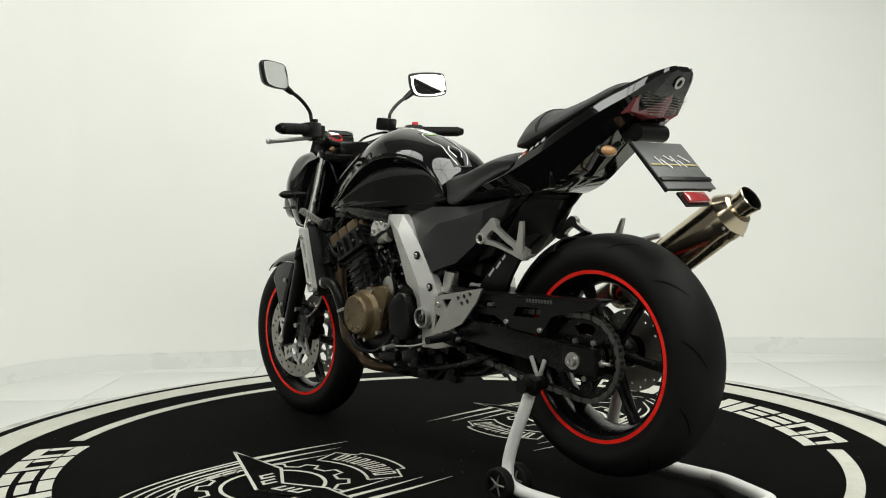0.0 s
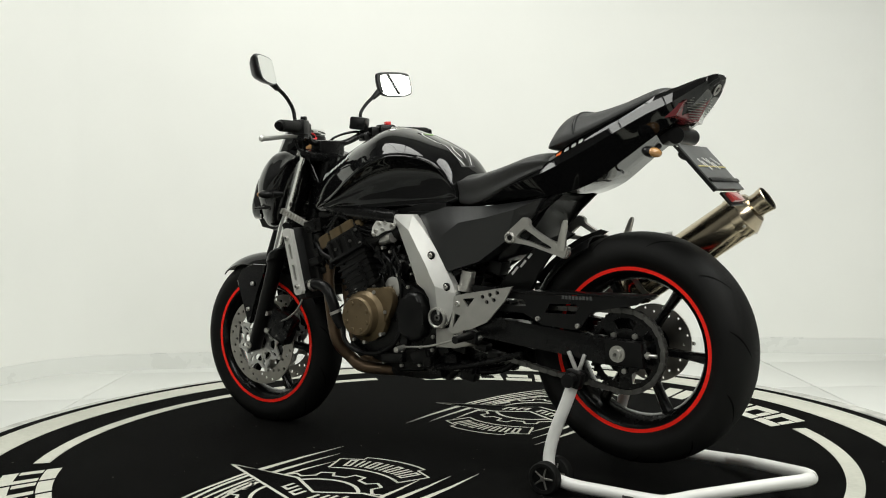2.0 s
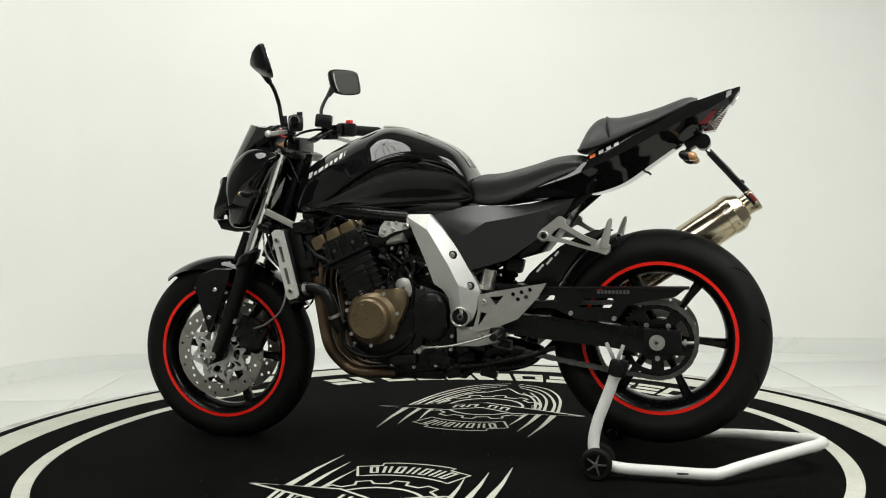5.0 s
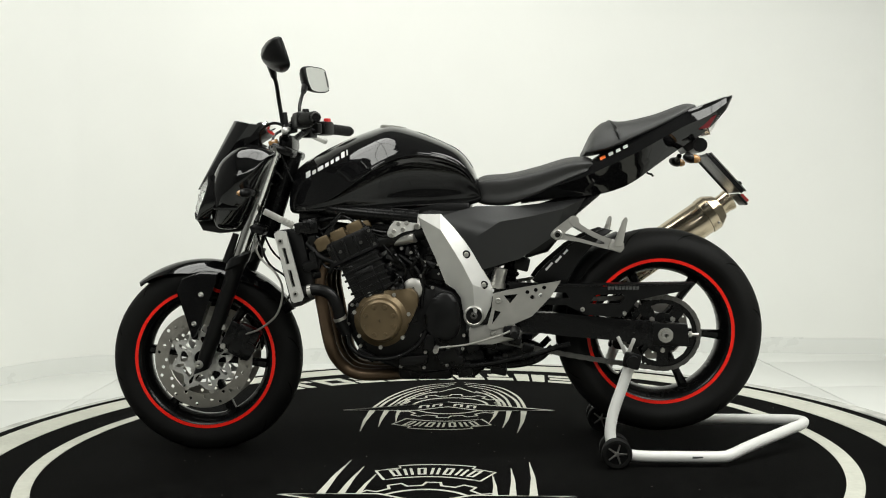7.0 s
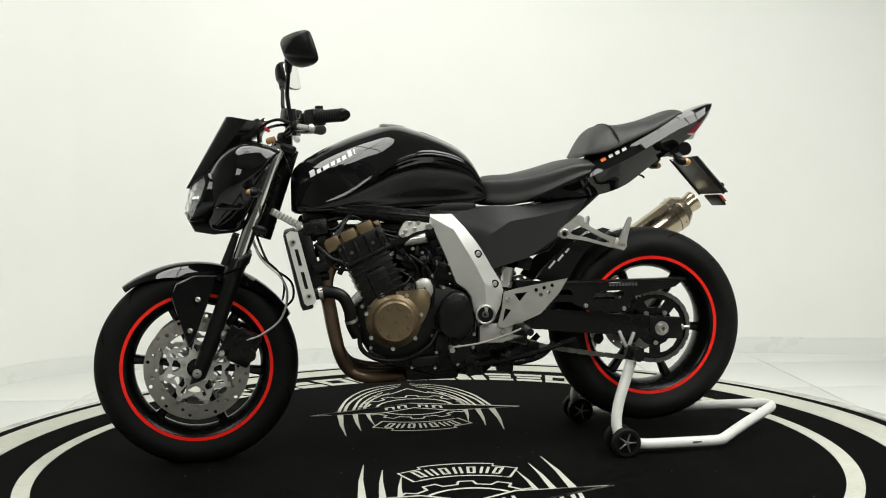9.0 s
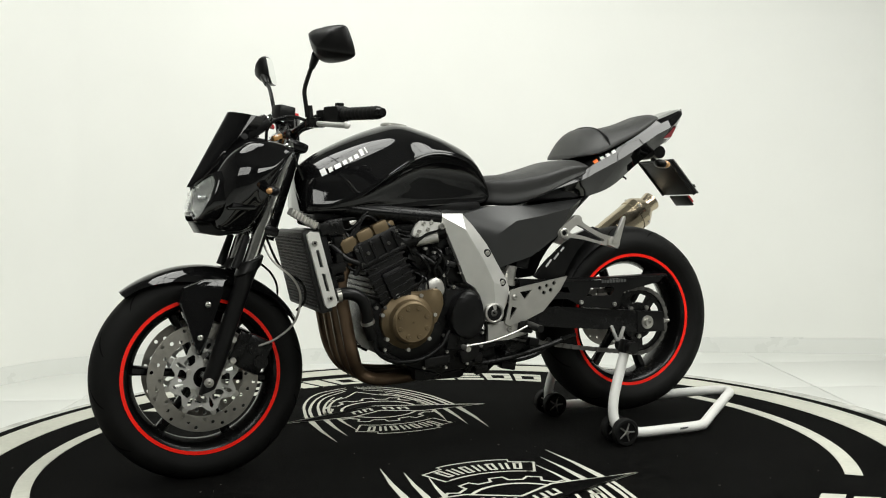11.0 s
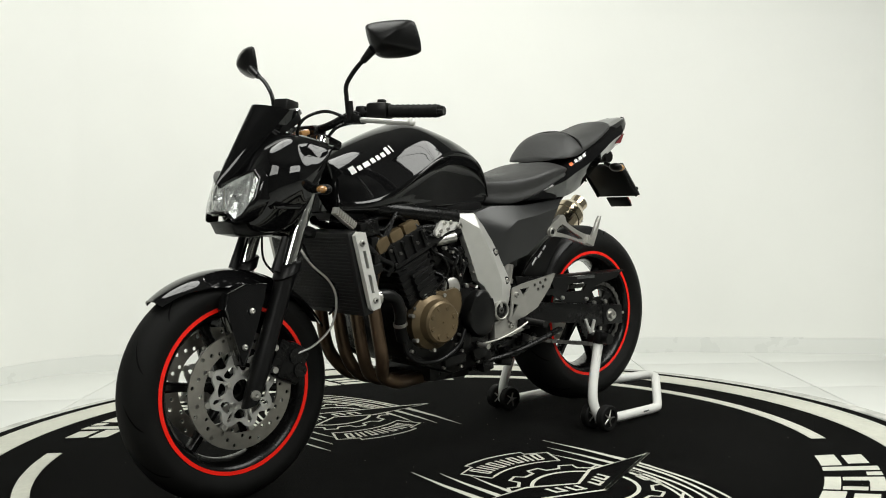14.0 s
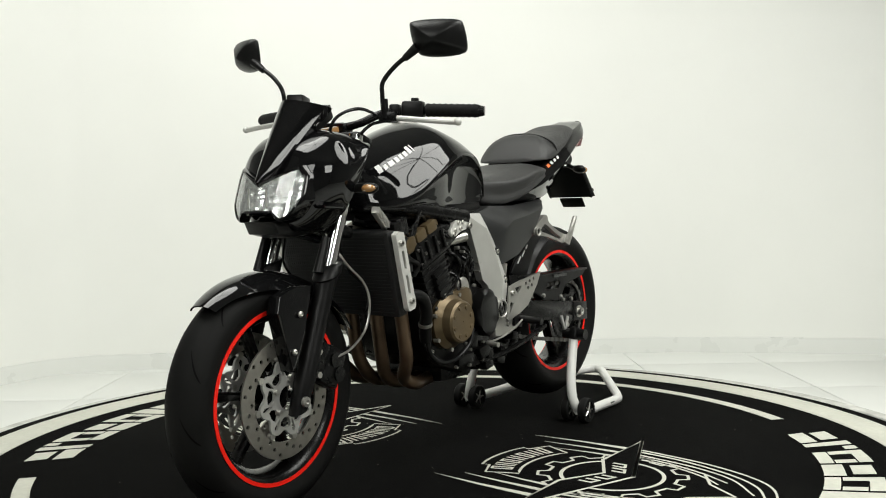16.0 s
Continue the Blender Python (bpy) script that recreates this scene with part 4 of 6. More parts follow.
    for s in (-1, 1):
        bm = bar(bmesh.new(), (-0.555, s * 0.14, 0.815), (-0.560, s * 0.192, 0.814), 0.011, 0.014)
        stalk = part("indicator", steer(bm), PLASTIC, bike, "black indicator with amber lens")
        bm = bmesh.new()
        bmesh.ops.create_uvsphere(bm, u_segments=20, v_segments=12, radius=1.0)
        bmesh.ops.transform(bm, matrix=pose(-0.570, s * 0.210, 0.813, 0, 0, s * 12) @ Matrix.Diagonal((0.013, 0.024, 0.0105, 1)), verts=bm.verts)
        part("lens", steer(bm), AMBER, stalk, "amber lens")
        bm = bmesh.new()
        bmesh.ops.create_uvsphere(bm, u_segments=20, v_segments=12, radius=1.0)
        bmesh.ops.transform(bm, matrix=pose(-0.560, s * 0.206, 0.813, 0, 0, s * 12) @ Matrix.Diagonal((0.018, 0.030, 0.0145, 1)), verts=bm.verts)
        part("lamp_shell", steer(bm), PLASTIC, stalk)


build_cowl()


def build_bars():
    def tilt(bm):
        for v in bm.verts:
            v.co.z += 0.030 * v.co.y
        return steer(bm)
    half = [(0, -0.462, 0.985), (0.05, -0.462, 0.985), (0.10, -0.455, 0.995), (0.16, -0.425, 1.022), (0.24, -0.378, 1.030), (0.385, -0.320, 1.027)]
    pts = [(x, -y, z) for y, x, z in half[::-1]] + [(x, y, z) for y, x, z in half[1:]]
    bars = part("handlebar", tilt(tube(bmesh.new(), pts, 0.011, 14, 60)), FRAME, bike, "black tubular handlebar")
    bm = box(bmesh.new(), (-0.463, 0, 0.972), (0.045, 0.13, 0.05), (0, 0, 0), bevel=0.012)
    part("bar_clamp", tilt(bm), FRAME, bars)
    for s in (-1, 1):
        a, b = Vector((-0.371, s * 0.258, 1.030)), Vector((-0.318, s * 0.389, 1.027))
        d = (b - a).normalized()
        e1 = d.cross(Vector((0, 0, 1))).normalized()
        e2 = d.cross(e1)
        rows = []
        for k in range(28):
            rr = 0.0185 if k % 3 == 1 else 0.0170
            p = a + (b - a) * k / 27
            rows.append([p + (e1 * math.cos(q) + e2 * math.sin(q)) * rr for q in np.linspace(0, 2 * math.pi, 21)[:-1]])
        bm = rings(bmesh.new(), rows)
        part("grip", tilt(bm), RUBBER, bars, "ribbed black rubber grip")
        bm = bar(bmesh.new(), b, b + d * 0.016, 0.016, 0.012, 20)
        part("bar_end", tilt(bm), FRAME, bars)
        bm = box(bmesh.new(), (-0.384, s * 0.225, 1.030), (0.045, 0.062, 0.048), (0, 0, -s * 24), bevel=0.010)
        box(bm, (-0.405, s * 0.180, 1.028), (0.035, 0.030, 0.036), (0, 0, -s * 24), bevel=0.007)
        sw = part("switch_housing", tilt(bm), PLASTIC, bars, "black switch housing")
        bm = box(bmesh.new(), (-0.372, s * 0.222, 1.058), (0.018, 0.020, 0.012), (0, 0, -s * 24), bevel=0.003)
        part("switch", tilt(bm), RED if s > 0 else PLASTIC, sw, "red kill switch" if s > 0 else "")
        lever = [(-0.430, s * 0.185, 1.008), (-0.425, s * 0.23, 1.004), (-0.418, s * 0.30, 0.998), (-0.408, s * 0.36, 0.993), (-0.405, s * 0.378, 0.993)]
        bm = tube(bmesh.new(), lever, 0.0075, 10, 20)
        bmesh.ops.create_uvsphere(bm, u_segments=12, v_segments=8, radius=0.0105, matrix=Matrix.Translation(lever[-1]))
        part("lever", tilt(bm), ALLOY, bars, "silver hand lever")
        bm = box(bmesh.new(), (-0.428, s * 0.175, 1.010), (0.04, 0.05, 0.028), (0, 0, -s * 20), bevel=0.006)
        part("lever_perch", tilt(bm), FRAME, bars)
        # mirror: stem, shell and glass
        stem = [(-0.450, s * 0.172, 1.025), (-0.455, s * 0.174, 1.065), (-0.459, s * 0.180, 1.100), (-0.457, s * 0.220, 1.140), (-0.457, s * 0.280, 1.175)]
        bm = tube(bmesh.new(), stem, 0.0062, 10, 30)
        bar(bm, (-0.441, s * 0.172, 1.006), (-0.445, s * 0.173, 1.058), 0.011, 0.009)
        bar(bm, (-0.457, s * 0.250, 1.157), (-0.456, s * 0.290, 1.184), 0.009, 0.013)
        mir = part("mirror", tilt(bm), PLASTIC, bike, "black rear-view mirror on a bent stem")
        outline = [(0.245, 1.180), (0.265, 1.156), (0.33, 1.152), (0.395, 1.160), (0.411, 1.178), (0.410, 1.225), (0.396, 1.240), (0.33, 1.243), (0.255, 1.238), (0.242, 1.222)]
        outline = [(0.335 + (y0 - 0.327) * 0.75, z0 - 0.006) for y0, z0 in outline]
        lean = 0.17 if s > 0 else 0.30
        ring = catmull(outline, 40, closed=True)
        c = ring.mean(axis=0) + np.array([0.0, 0.0])
        rows = []
        for f, dx in ((1.0, 0.0), (1.03, -0.005), (1.0, -0.012), (0.90, -0.022), (0.62, -0.034), (0.25, -0.041), (0.02, -0.042)):
            rows.append([(-0.463 + dx + 0.44 * f * (y0 - 0.24) + 0.075 * (1 - f) * 0.44 - lean * f * (z0 - 1.2), s * (c[0] + (y0 - c[0]) * f - dx * 0.25), c[1] + 0.016 - 0.012 * (1 - f) + (z0 - c[1]) * f) for y0, z0 in ring])
        part("shell", tilt(rings(bmesh.new(), rows)), PLASTIC, mir, "black plastic mirror shell", angle=50)
        rows = []
        for f, dx in ((0.93, 0.0012), (0.93, 0.0022), (0.02, 0.0022)):
            rows.append([(-0.463 + dx + 0.44 * f * (y0 - 0.24) + 0.075 * (1 - f) * 0.44 - lean * f * (z0 - 1.2), s * (c[0] + (y0 - c[0]) * f - dx * 0.25), c[1] + 0.016 + (z0 - c[1]) * f) for y0, z0 in ring])
        part("glass", tilt(rings(bmesh.new(), rows)), MIRROR, mir, "mirror glass")
    bm = box(bmesh.new(), (-0.435, 0.140, 1.058), (0.058, 0.052, 0.045), (0, 8, 18), bevel=0.008)
    part("brake_reservoir", tilt(bm), PLASTIC, bike, "black brake fluid reservoir")
    for k, pts in enumerate(([(-0.43, -0.15, 1.012), (-0.49, -0.12, 1.03), (-0.54, -0.08, 1.00), (-0.53, -0.05, 0.93), (-0.48, -0.05, 0.86)],
                             [(-0.40, 0.17, 1.02), (-0.47, 0.14, 1.03), (-0.53, 0.09, 1.0), (-0.52, 0.05, 0.92), (-0.47, 0.05, 0.84)],
                             [(-0.41, -0.17, 1.005), (-0.46, -0.13, 0.985), (-0.47, -0.09, 0.93), (-0.44, -0.08, 0.85)])):
        part("control_cable", tilt(tube(bmesh.new(), pts, 0.0045, 8, 26)), FRAME, bike)


build_bars()


# ---- engine and chassis ----
def build_engine():
    tiltb = -24
    bm = box(bmesh.new(), (-0.200, 0, 0.560), (0.125, 0.330, 0.17), (0, tiltb, 0), bevel=0.012)
    eng = part("engine", bm, ENGINE, bike, "black four-cylinder engine with bronze covers")
    ax = Vector((math.sin(radians(tiltb)), 0, math.cos(radians(tiltb))))
    for k in range(7):
        c = Vector((-0.200, 0, 0.560)) + ax * (-0.055 + 0.021 * k)
        bm = box(bmesh.new(), c, (0.134, 0.338, 0.0075), (0, tiltb, 0), bevel=0.002)
        part("cooling_fin", bm, ENGINE, eng)
    c = Vector((-0.200, 0, 0.560)) + ax * 0.098
    bm = box(bmesh.new(), c, (0.150, 0.350, 0.075), (0, tiltb, 0), bevel=0.010)
    for y in (-0.13, -0.045, 0.045, 0.13):
        bar(bm, c + Vector((-0.05, y, -0.01)), c + Vector((-0.10, y, -0.035)), 0.026)
    part("cylinder_head", bm, ENGINE, eng)
    c = Vector((-0.200, 0, 0.560)) + ax * 0.138
    bm = box(bmesh.new(), c, (0.155, 0.320, 0.030), (0, tiltb, 0), bevel=0.010)
    part("cam_cover", bm, BRONZE, eng, "bronze painted cam cover")
    for k in range(3):
        p = c + Matrix.Rotation(radians(tiltb), 3, "Y") @ Vector((-0.078 + 0.054 * k, -0.158, 0.004))
        bm = box(bmesh.new(), p, (0.048, 0.03, 0.042), (0, tiltb, 0), bevel=0.008)
        part("cam_boss", bm, BRONZE, eng)
    # ribs, bosses and small bolts on both flanks of the engine
    turn = Matrix.Rotation(radians(tiltb), 3, "Y")
    base = Vector((-0.200, 0, 0.560))
    for s in (-1, 1):
        for dx in (-0.056, -0.020, 0.018, 0.056):
            part("head_rib", box(bmesh.new(), base + turn @ Vector((dx, s * 0.177, 0.096)), (0.010, 0.012, 0.060), (0, tiltb, 0), 0.003), ENGINE, eng)
        part("head_gasket", box(bmesh.new(), base + turn @ Vector((0.0, s * 0.176, 0.068)), (0.150, 0.014, 0.010), (0, tiltb, 0), 0.003), ENGINE, eng)
        bm = box(bmesh.new(), base + turn @ Vector((0.002, s * 0.170, -0.030)), (0.062, 0.022, 0.105), (0, tiltb, 0), 0.008)
        for dz in (-0.055, -0.034, -0.013, 0.008):
            box(bm, base + turn @ Vector((0.002, s * 0.182, dz)), (0.058, 0.006, 0.006), (0, tiltb, 0), 0.001)
        part("chain_case", bm, ENGINE, eng, "black cast cam chain case")
        for dx, dz in ((-0.066, 0.118), (0.066, 0.118), (-0.066, 0.074), (0.066, 0.074), (-0.060, -0.070), (0.060, -0.070), (0.030, 0.096), (-0.038, 0.096)):
            q = base + turn @ Vector((dx, 0.176, dz))
            bolt(eng, (q.x, q.y, q.z), 0.0052, s, STEEL_DARK, 0.006)
        for x, z in ((-0.245, 0.470), (-0.258, 0.412), (-0.222, 0.345), (-0.165, 0.302), (-0.10, 0.282), (-0.03, 0.278), (0.04, 0.285), (0.088, 0.335), (-0.045, 0.345), (-0.025, 0.325), (0.0, 0.52), (-0.035, 0.375), (0.092, 0.375), (0.045, 0.340)):
            bolt(eng, (x, 0.152, z), 0.0055, s, STEEL, 0.009)
        for x, z, w, h, a in ((-0.205, 0.318, 0.060, 0.022, 30), (-0.06, 0.300, 0.085, 0.030, -4), (0.045, 0.312, 0.060, 0.040, -18), (-0.012, 0.355, 0.030, 0.050, 10), (0.075, 0.300, 0.030, 0.030, 0)):
            part("case_rib", box(bmesh.new(), (x, s * 0.156, z), (w, 0.024, h), (0, a, 0), 0.006), ENGINE, eng)
    out = [(-0.262, 0.47), (-0.20, 0.53), (-0.10, 0.545), (0.00, 0.53), (0.085, 0.50), (0.105, 0.42), (0.10, 0.33), (0.05, 0.265), (-0.05, 0.255), (-0.15, 0.285), (-0.225, 0.325), (-0.27, 0.40)]
    bm = plate(bmesh.new(), out, -0.150, 0.150, 0.018)
    part("crankcase", bm, ENGINE, eng, angle=40)
    for s in (-1, 1):
        bm = bmesh.new()
        lathe(bm, [(0.002, -s * 0.03), (0.082, -s * 0.03), (0.083, s * 0.018), (0.074, s * 0.026), (0.066, s * 0.034), (0.062, s * 0.058), (0.056, s * 0.064), (0.050, s * 0.063), (0.002, s * 0.063)], (-0.154, s * 0.158, 0.428), n=48)
        cover = part("crank_cover", bm, BRONZE, eng, "bronze round crankcase cover", angle=30)
        out = rounded([(-0.160, 0.505), (-0.10, 0.515), (-0.062, 0.520), (-0.042, 0.495), (-0.052, 0.45), (-0.085, 0.40), (-0.13, 0.42)], 28)
        bm = plate(bmesh.new(), out, s * 0.148, s * 0.180, 0.006)
        part("cover_lobe", bm, BRONZE, cover, angle=40)
        for k in range(8):
            a = 2 * math.pi * (k + 0.5) / 8
            bm = bar(bmesh.new(), (-0.154 + 0.044 * math.cos(a), s * 0.219, 0.428 + 0.044 * math.sin(a)), (-0.154 + 0.044 * math.cos(a), s * 0.2235, 0.428 + 0.044 * math.sin(a)), 0.008, 0.006, 12)
            part("cover_boss", bm, BRONZE, cover)
        for k in range(7):
            a = 2 * math.pi * (k + 0.2) / 7
            bm = bar(bmesh.new(), (-0.154 + 0.084 * math.cos(a), s * 0.165, 0.428 + 0.084 * math.sin(a)), (-0.154 + 0.084 * math.cos(a), s * 0.184, 0.428 + 0.084 * math.sin(a)), 0.006, n=10)
            part("cover_bolt", bm, STEEL, cover)
        out = rounded([(-0.022, 0.41), (-0.012, 0.465), (0.02, 0.505), (0.062, 0.50), (0.082, 0.45), (0.078, 0.385), (0.03, 0.360)], 32)
        bm = plate(bmesh.new(), out, s * 0.145, s * 0.192, 0.012)
        part("sprocket_cover", bm, PLASTIC, eng, "matt black sprocket cover", angle=50)
        bm = lathe(bmesh.new(), [(0.004, 0), (0.026, 0), (0.032, s * 0.008), (0.032, s * 0.03), (0.026, s * 0.034), (0.004, s * 0.034)], (-0.058, s * 0.126, 0.518), n=32)
        part("alloy_plug", bm, CAST, eng, "silver ribbed housing")
    # sump and underside clutter
    bm = box(bmesh.new(), (-0.03, 0, 0.265), (0.17, 0.22, 0.07), (0, 0, 0), bevel=0.02)
    part("sump", bm, ENGINE, eng)
    rnd = random.Random(7)
    for k in range(16):
        x, z = rnd.uniform(-0.05, 0.24), rnd.uniform(0.265, 0.345)
        y = rnd.choice((-1, 1)) * rnd.uniform(0.09, 0.15)
        bm = box(bmesh.new(), (x, y, z), (rnd.uniform(0.025, 0.06), 0.03, rnd.uniform(0.02, 0.045)), (0, rnd.uniform(-30, 30), 0), bevel=0.006)
        part("engine_fitting", bm, ENGINE, eng)
    for k in range(16):
        x, z = rnd.uniform(-0.14, 0.01), rnd.uniform(0.545, 0.67)
        bm = box(bmesh.new(), (x, -0.125, z), (rnd.uniform(0.02, 0.05), rnd.uniform(0.02, 0.06), rnd.uniform(0.015, 0.04)), (rnd.uniform(-25, 25), rnd.uniform(-40, 40), rnd.uniform(-20, 20)), bevel=0.005)
        part("engine_fitting", bm, ENGINE, eng)
    for k in range(7):
        x, z = rnd.uniform(-0.13, 0.0), rnd.uniform(0.55, 0.66)
        bm = tube(bmesh.new(), [(x, -0.14, z), (x + 0.02, -0.165, z - 0.02), (x + rnd.uniform(-0.02, 0.05), -0.16, z - 0.06), (x + rnd.uniform(-0.02, 0.05), -0.14, z - 0.10)], rnd.uniform(0.003, 0.006), 8, 20)
        part("engine_lead", bm, FRAME, eng)
    # throttle bodies and intake
    for y in (-0.13, -0.045, 0.045, 0.13):
        bm = bar(bmesh.new(), (-0.175, y, 0.655), (-0.02, y, 0.700), 0.030, 0.034, 20)
        part("intake", bm, ENGINE, eng)
    bm = box(bmesh.new(), (0.06, 0, 0.69), (0.20, 0.24, 0.13), (0, 0, 0), bevel=0.025)
    part("starter_block", box(bmesh.new(), (-0.055, 0, 0.585), (0.15, 0.22, 0.17), (0, -10, 0), bevel=0.02), ENGINE, eng)
    part("battery_tray", box(bmesh.new(), (0.03, 0, 0.640), (0.15, 0.23, 0.22), (0, 12, 0), bevel=0.02), PLASTIC, bike)
    part("airbox", bm, PLASTIC, bike, "black airbox")
    # header pipes
    for y in (-0.135, -0.045, 0.045, 0.135):
        q = y * 0.75
        pts = [(-0.275, y, 0.625), (-0.325, y, 0.600), (-0.348, y, 0.54), (-0.335, y * 1.02, 0.44), (-0.315, y, 0.335), (-0.285, q, 0.275), (-0.235, q, 0.250), (-0.15, y * 0.5, 0.243), (-0.06, y * 0.35, 0.245)]
        part("header_pipe", tube(bmesh.new(), pts, 0.0195, 16, 50), HEADER, bike, "heat-browned steel header pipe")
    pts = [(-0.08, 0, 0.245), (0.05, 0.05, 0.245), (0.20, 0.12, 0.28), (0.33, 0.165, 0.37), (0.45, 0.19, 0.46), (0.58, 0.203, 0.545)]
    part("link_pipe", tube(bmesh.new(), pts, 0.027, 16, 40), STEEL, bike, "steel exhaust link pipe")
    # hoses
    for pts, r in (([(-0.395, -0.185, 0.512), (-0.345, -0.19, 0.520), (-0.305, -0.19, 0.505), (-0.285, -0.185, 0.465), (-0.278, -0.175, 0.42), (-0.262, -0.165, 0.385)], 0.018),
                   ([(-0.255, -0.165, 0.40), (-0.25, -0.17, 0.345), (-0.20, -0.17, 0.312), (-0.12, -0.17, 0.31), (-0.05, -0.17, 0.345), (-0.02, -0.165, 0.39)], 0.007),
                   ([(-0.38, -0.16, 0.66), (-0.34, -0.17, 0.62), (-0.30, -0.17, 0.60), (-0.31, -0.16, 0.57)], 0.008),
                   ([(-0.10, -0.15, 0.62), (-0.05, -0.16, 0.58), (-0.03, -0.155, 0.53), (-0.035, -0.15, 0.46)], 0.006),
                   ([(-0.36, -0.12, 0.72), (-0.30, -0.13, 0.735), (-0.22, -0.13, 0.735), (-0.12, -0.12, 0.74)], 0.007)):
        part("hose", tube(bmesh.new(), pts, r, 12, 30), PLASTIC, bike)
    for p, q in (((-0.281, -0.178, 0.437), (-0.278, -0.176, 0.428)), ((-0.372, -0.186, 0.515), (-0.360, -0.187, 0.517))):
        part("hose_clip", bar(bmesh.new(), p, q, 0.0205), STEEL, bike)


build_engine()


def build_radiator():
    rot = 12.5
    bm = box(bmesh.new(), (-0.430, 0, 0.585), (0.034, 0.40, 0.235), (0, -rot, 0), bevel=0.006)
    rad = part("radiator", bm, COOLER, bike, "black radiator with a fine core")
    m = pose(-0.430, 0, 0.585, 0, -rot, 0)
    bm = bmesh.new()
    for k in range(22):
        p = m @ Vector((-0.0185, 0, -0.105 + 0.010 * k))
        box(bm, p, (0.002, 0.37, 0.003), (0, -rot, 0))
    for k in range(46):
        p = m @ Vector((-0.0182, -0.185 + 0.0082 * k, 0))
        box(bm, p, (0.001, 0.0012, 0.215), (0, -rot, 0))
    tagged(part("core_mesh", bm, COOLER, rad), kind="stuff")
    for s in (-1, 1):
        out = [(-0.464, 0.690), (-0.452, 0.700), (-0.430, 0.697), (-0.381, 0.500), (-0.386, 0.490), (-0.408, 0.484), (-0.416, 0.492)]
        slots = []
        for z0, z1 in ((0.600, 0.648), (0.532, 0.582)):
            def ex(z):
                return -0.442 + (0.675 - z) * 0.24
            slots.append([(ex(z0) - 0.005, z0), (ex(z0) + 0.005, z0), (ex(z1) + 0.005, z1), (ex(z1) - 0.005, z1)])
        bm = holed_plate(bmesh.new(), out, slots, s * 0.208, s * 0.224)
        br = part("radiator_guard", bm, GUARD, rad, "silver slotted radiator side guard", smooth=False)
        for x, z in ((-0.444, 0.668), (-0.402, 0.512)):
            bolt(bike, (x, 0.224, z), 0.008, s)
    bm = box(bmesh.new(), (-0.462, -0.168, 0.735), (0.100, 0.014, 0.020), (0, 28, 20), bevel=0.003)
    for k in range(9):
        box(bm, (-0.500 + 0.0095 * k, -0.188 + 0.0034 * k, 0.757 - 0.0050 * k), (0.003, 0.018, 0.018), (0, 28, 20))
    part("regulator", bm, CAST, bike, "finned silver regulator")
    bm = box(bmesh.new(), (-0.396, 0, 0.605), (0.045, 0.33, 0.20), (0, -rot, 0), bevel=0.012)
    part("fan_shroud", bm, PLASTIC, rad)


build_radiator()


def build_clutter():
    """Hoses, leads and small castings between the radiator, engine and frame."""
    rnd = random.Random(21)
    for k in range(14):
        x, z = rnd.uniform(-0.40, -0.33), rnd.uniform(0.56, 0.74)
        y = rnd.uniform(-0.17, -0.08)
        bm = box(bmesh.new(), (x, y, z), (rnd.uniform(0.02, 0.05), 0.04, rnd.uniform(0.02, 0.05)), (rnd.uniform(-20, 20), rnd.uniform(-30, 30), 0), bevel=0.006)
        part("engine_fitting", bm, ENGINE if k % 5 else PLASTIC, bike)
    for k in range(10):
        x0, z0 = rnd.uniform(-0.40, -0.10), rnd.uniform(0.62, 0.75)
        pts = [(x0, -0.15, z0), (x0 + rnd.uniform(0.02, 0.06), -0.165, z0 - rnd.uniform(0.0, 0.05)), (x0 + rnd.uniform(0.05, 0.12), -0.16, z0 - rnd.uniform(-0.03, 0.06)), (x0 + rnd.uniform(0.1, 0.16), -0.15, z0 - rnd.uniform(-0.04, 0.08))]
        part("wiring_lead", tube(bmesh.new(), pts, rnd.uniform(0.0025, 0.0045), 8, 20), FRAME, bike)
    for k in range(8):
        x, z = rnd.uniform(-0.10, 0.02), rnd.uniform(0.55, 0.66)
        part("clip", bar(bmesh.new(), (x, -0.150, z), (x, -0.166, z), rnd.uniform(0.003, 0.006), n=10), STEEL, bike)
    for k in range(9):
        x, z = rnd.uniform(0.17, 0.33), rnd.uniform(0.47, 0.62)
        part("engine_fitting", box(bmesh.new(), (x, rnd.uniform(-0.11, -0.04), z), (rnd.uniform(0.02, 0.05), 0.05, rnd.uniform(0.02, 0.05)), (0, rnd.uniform(-40, 40), 0), bevel=0.006), PLASTIC, bike)


build_clutter()


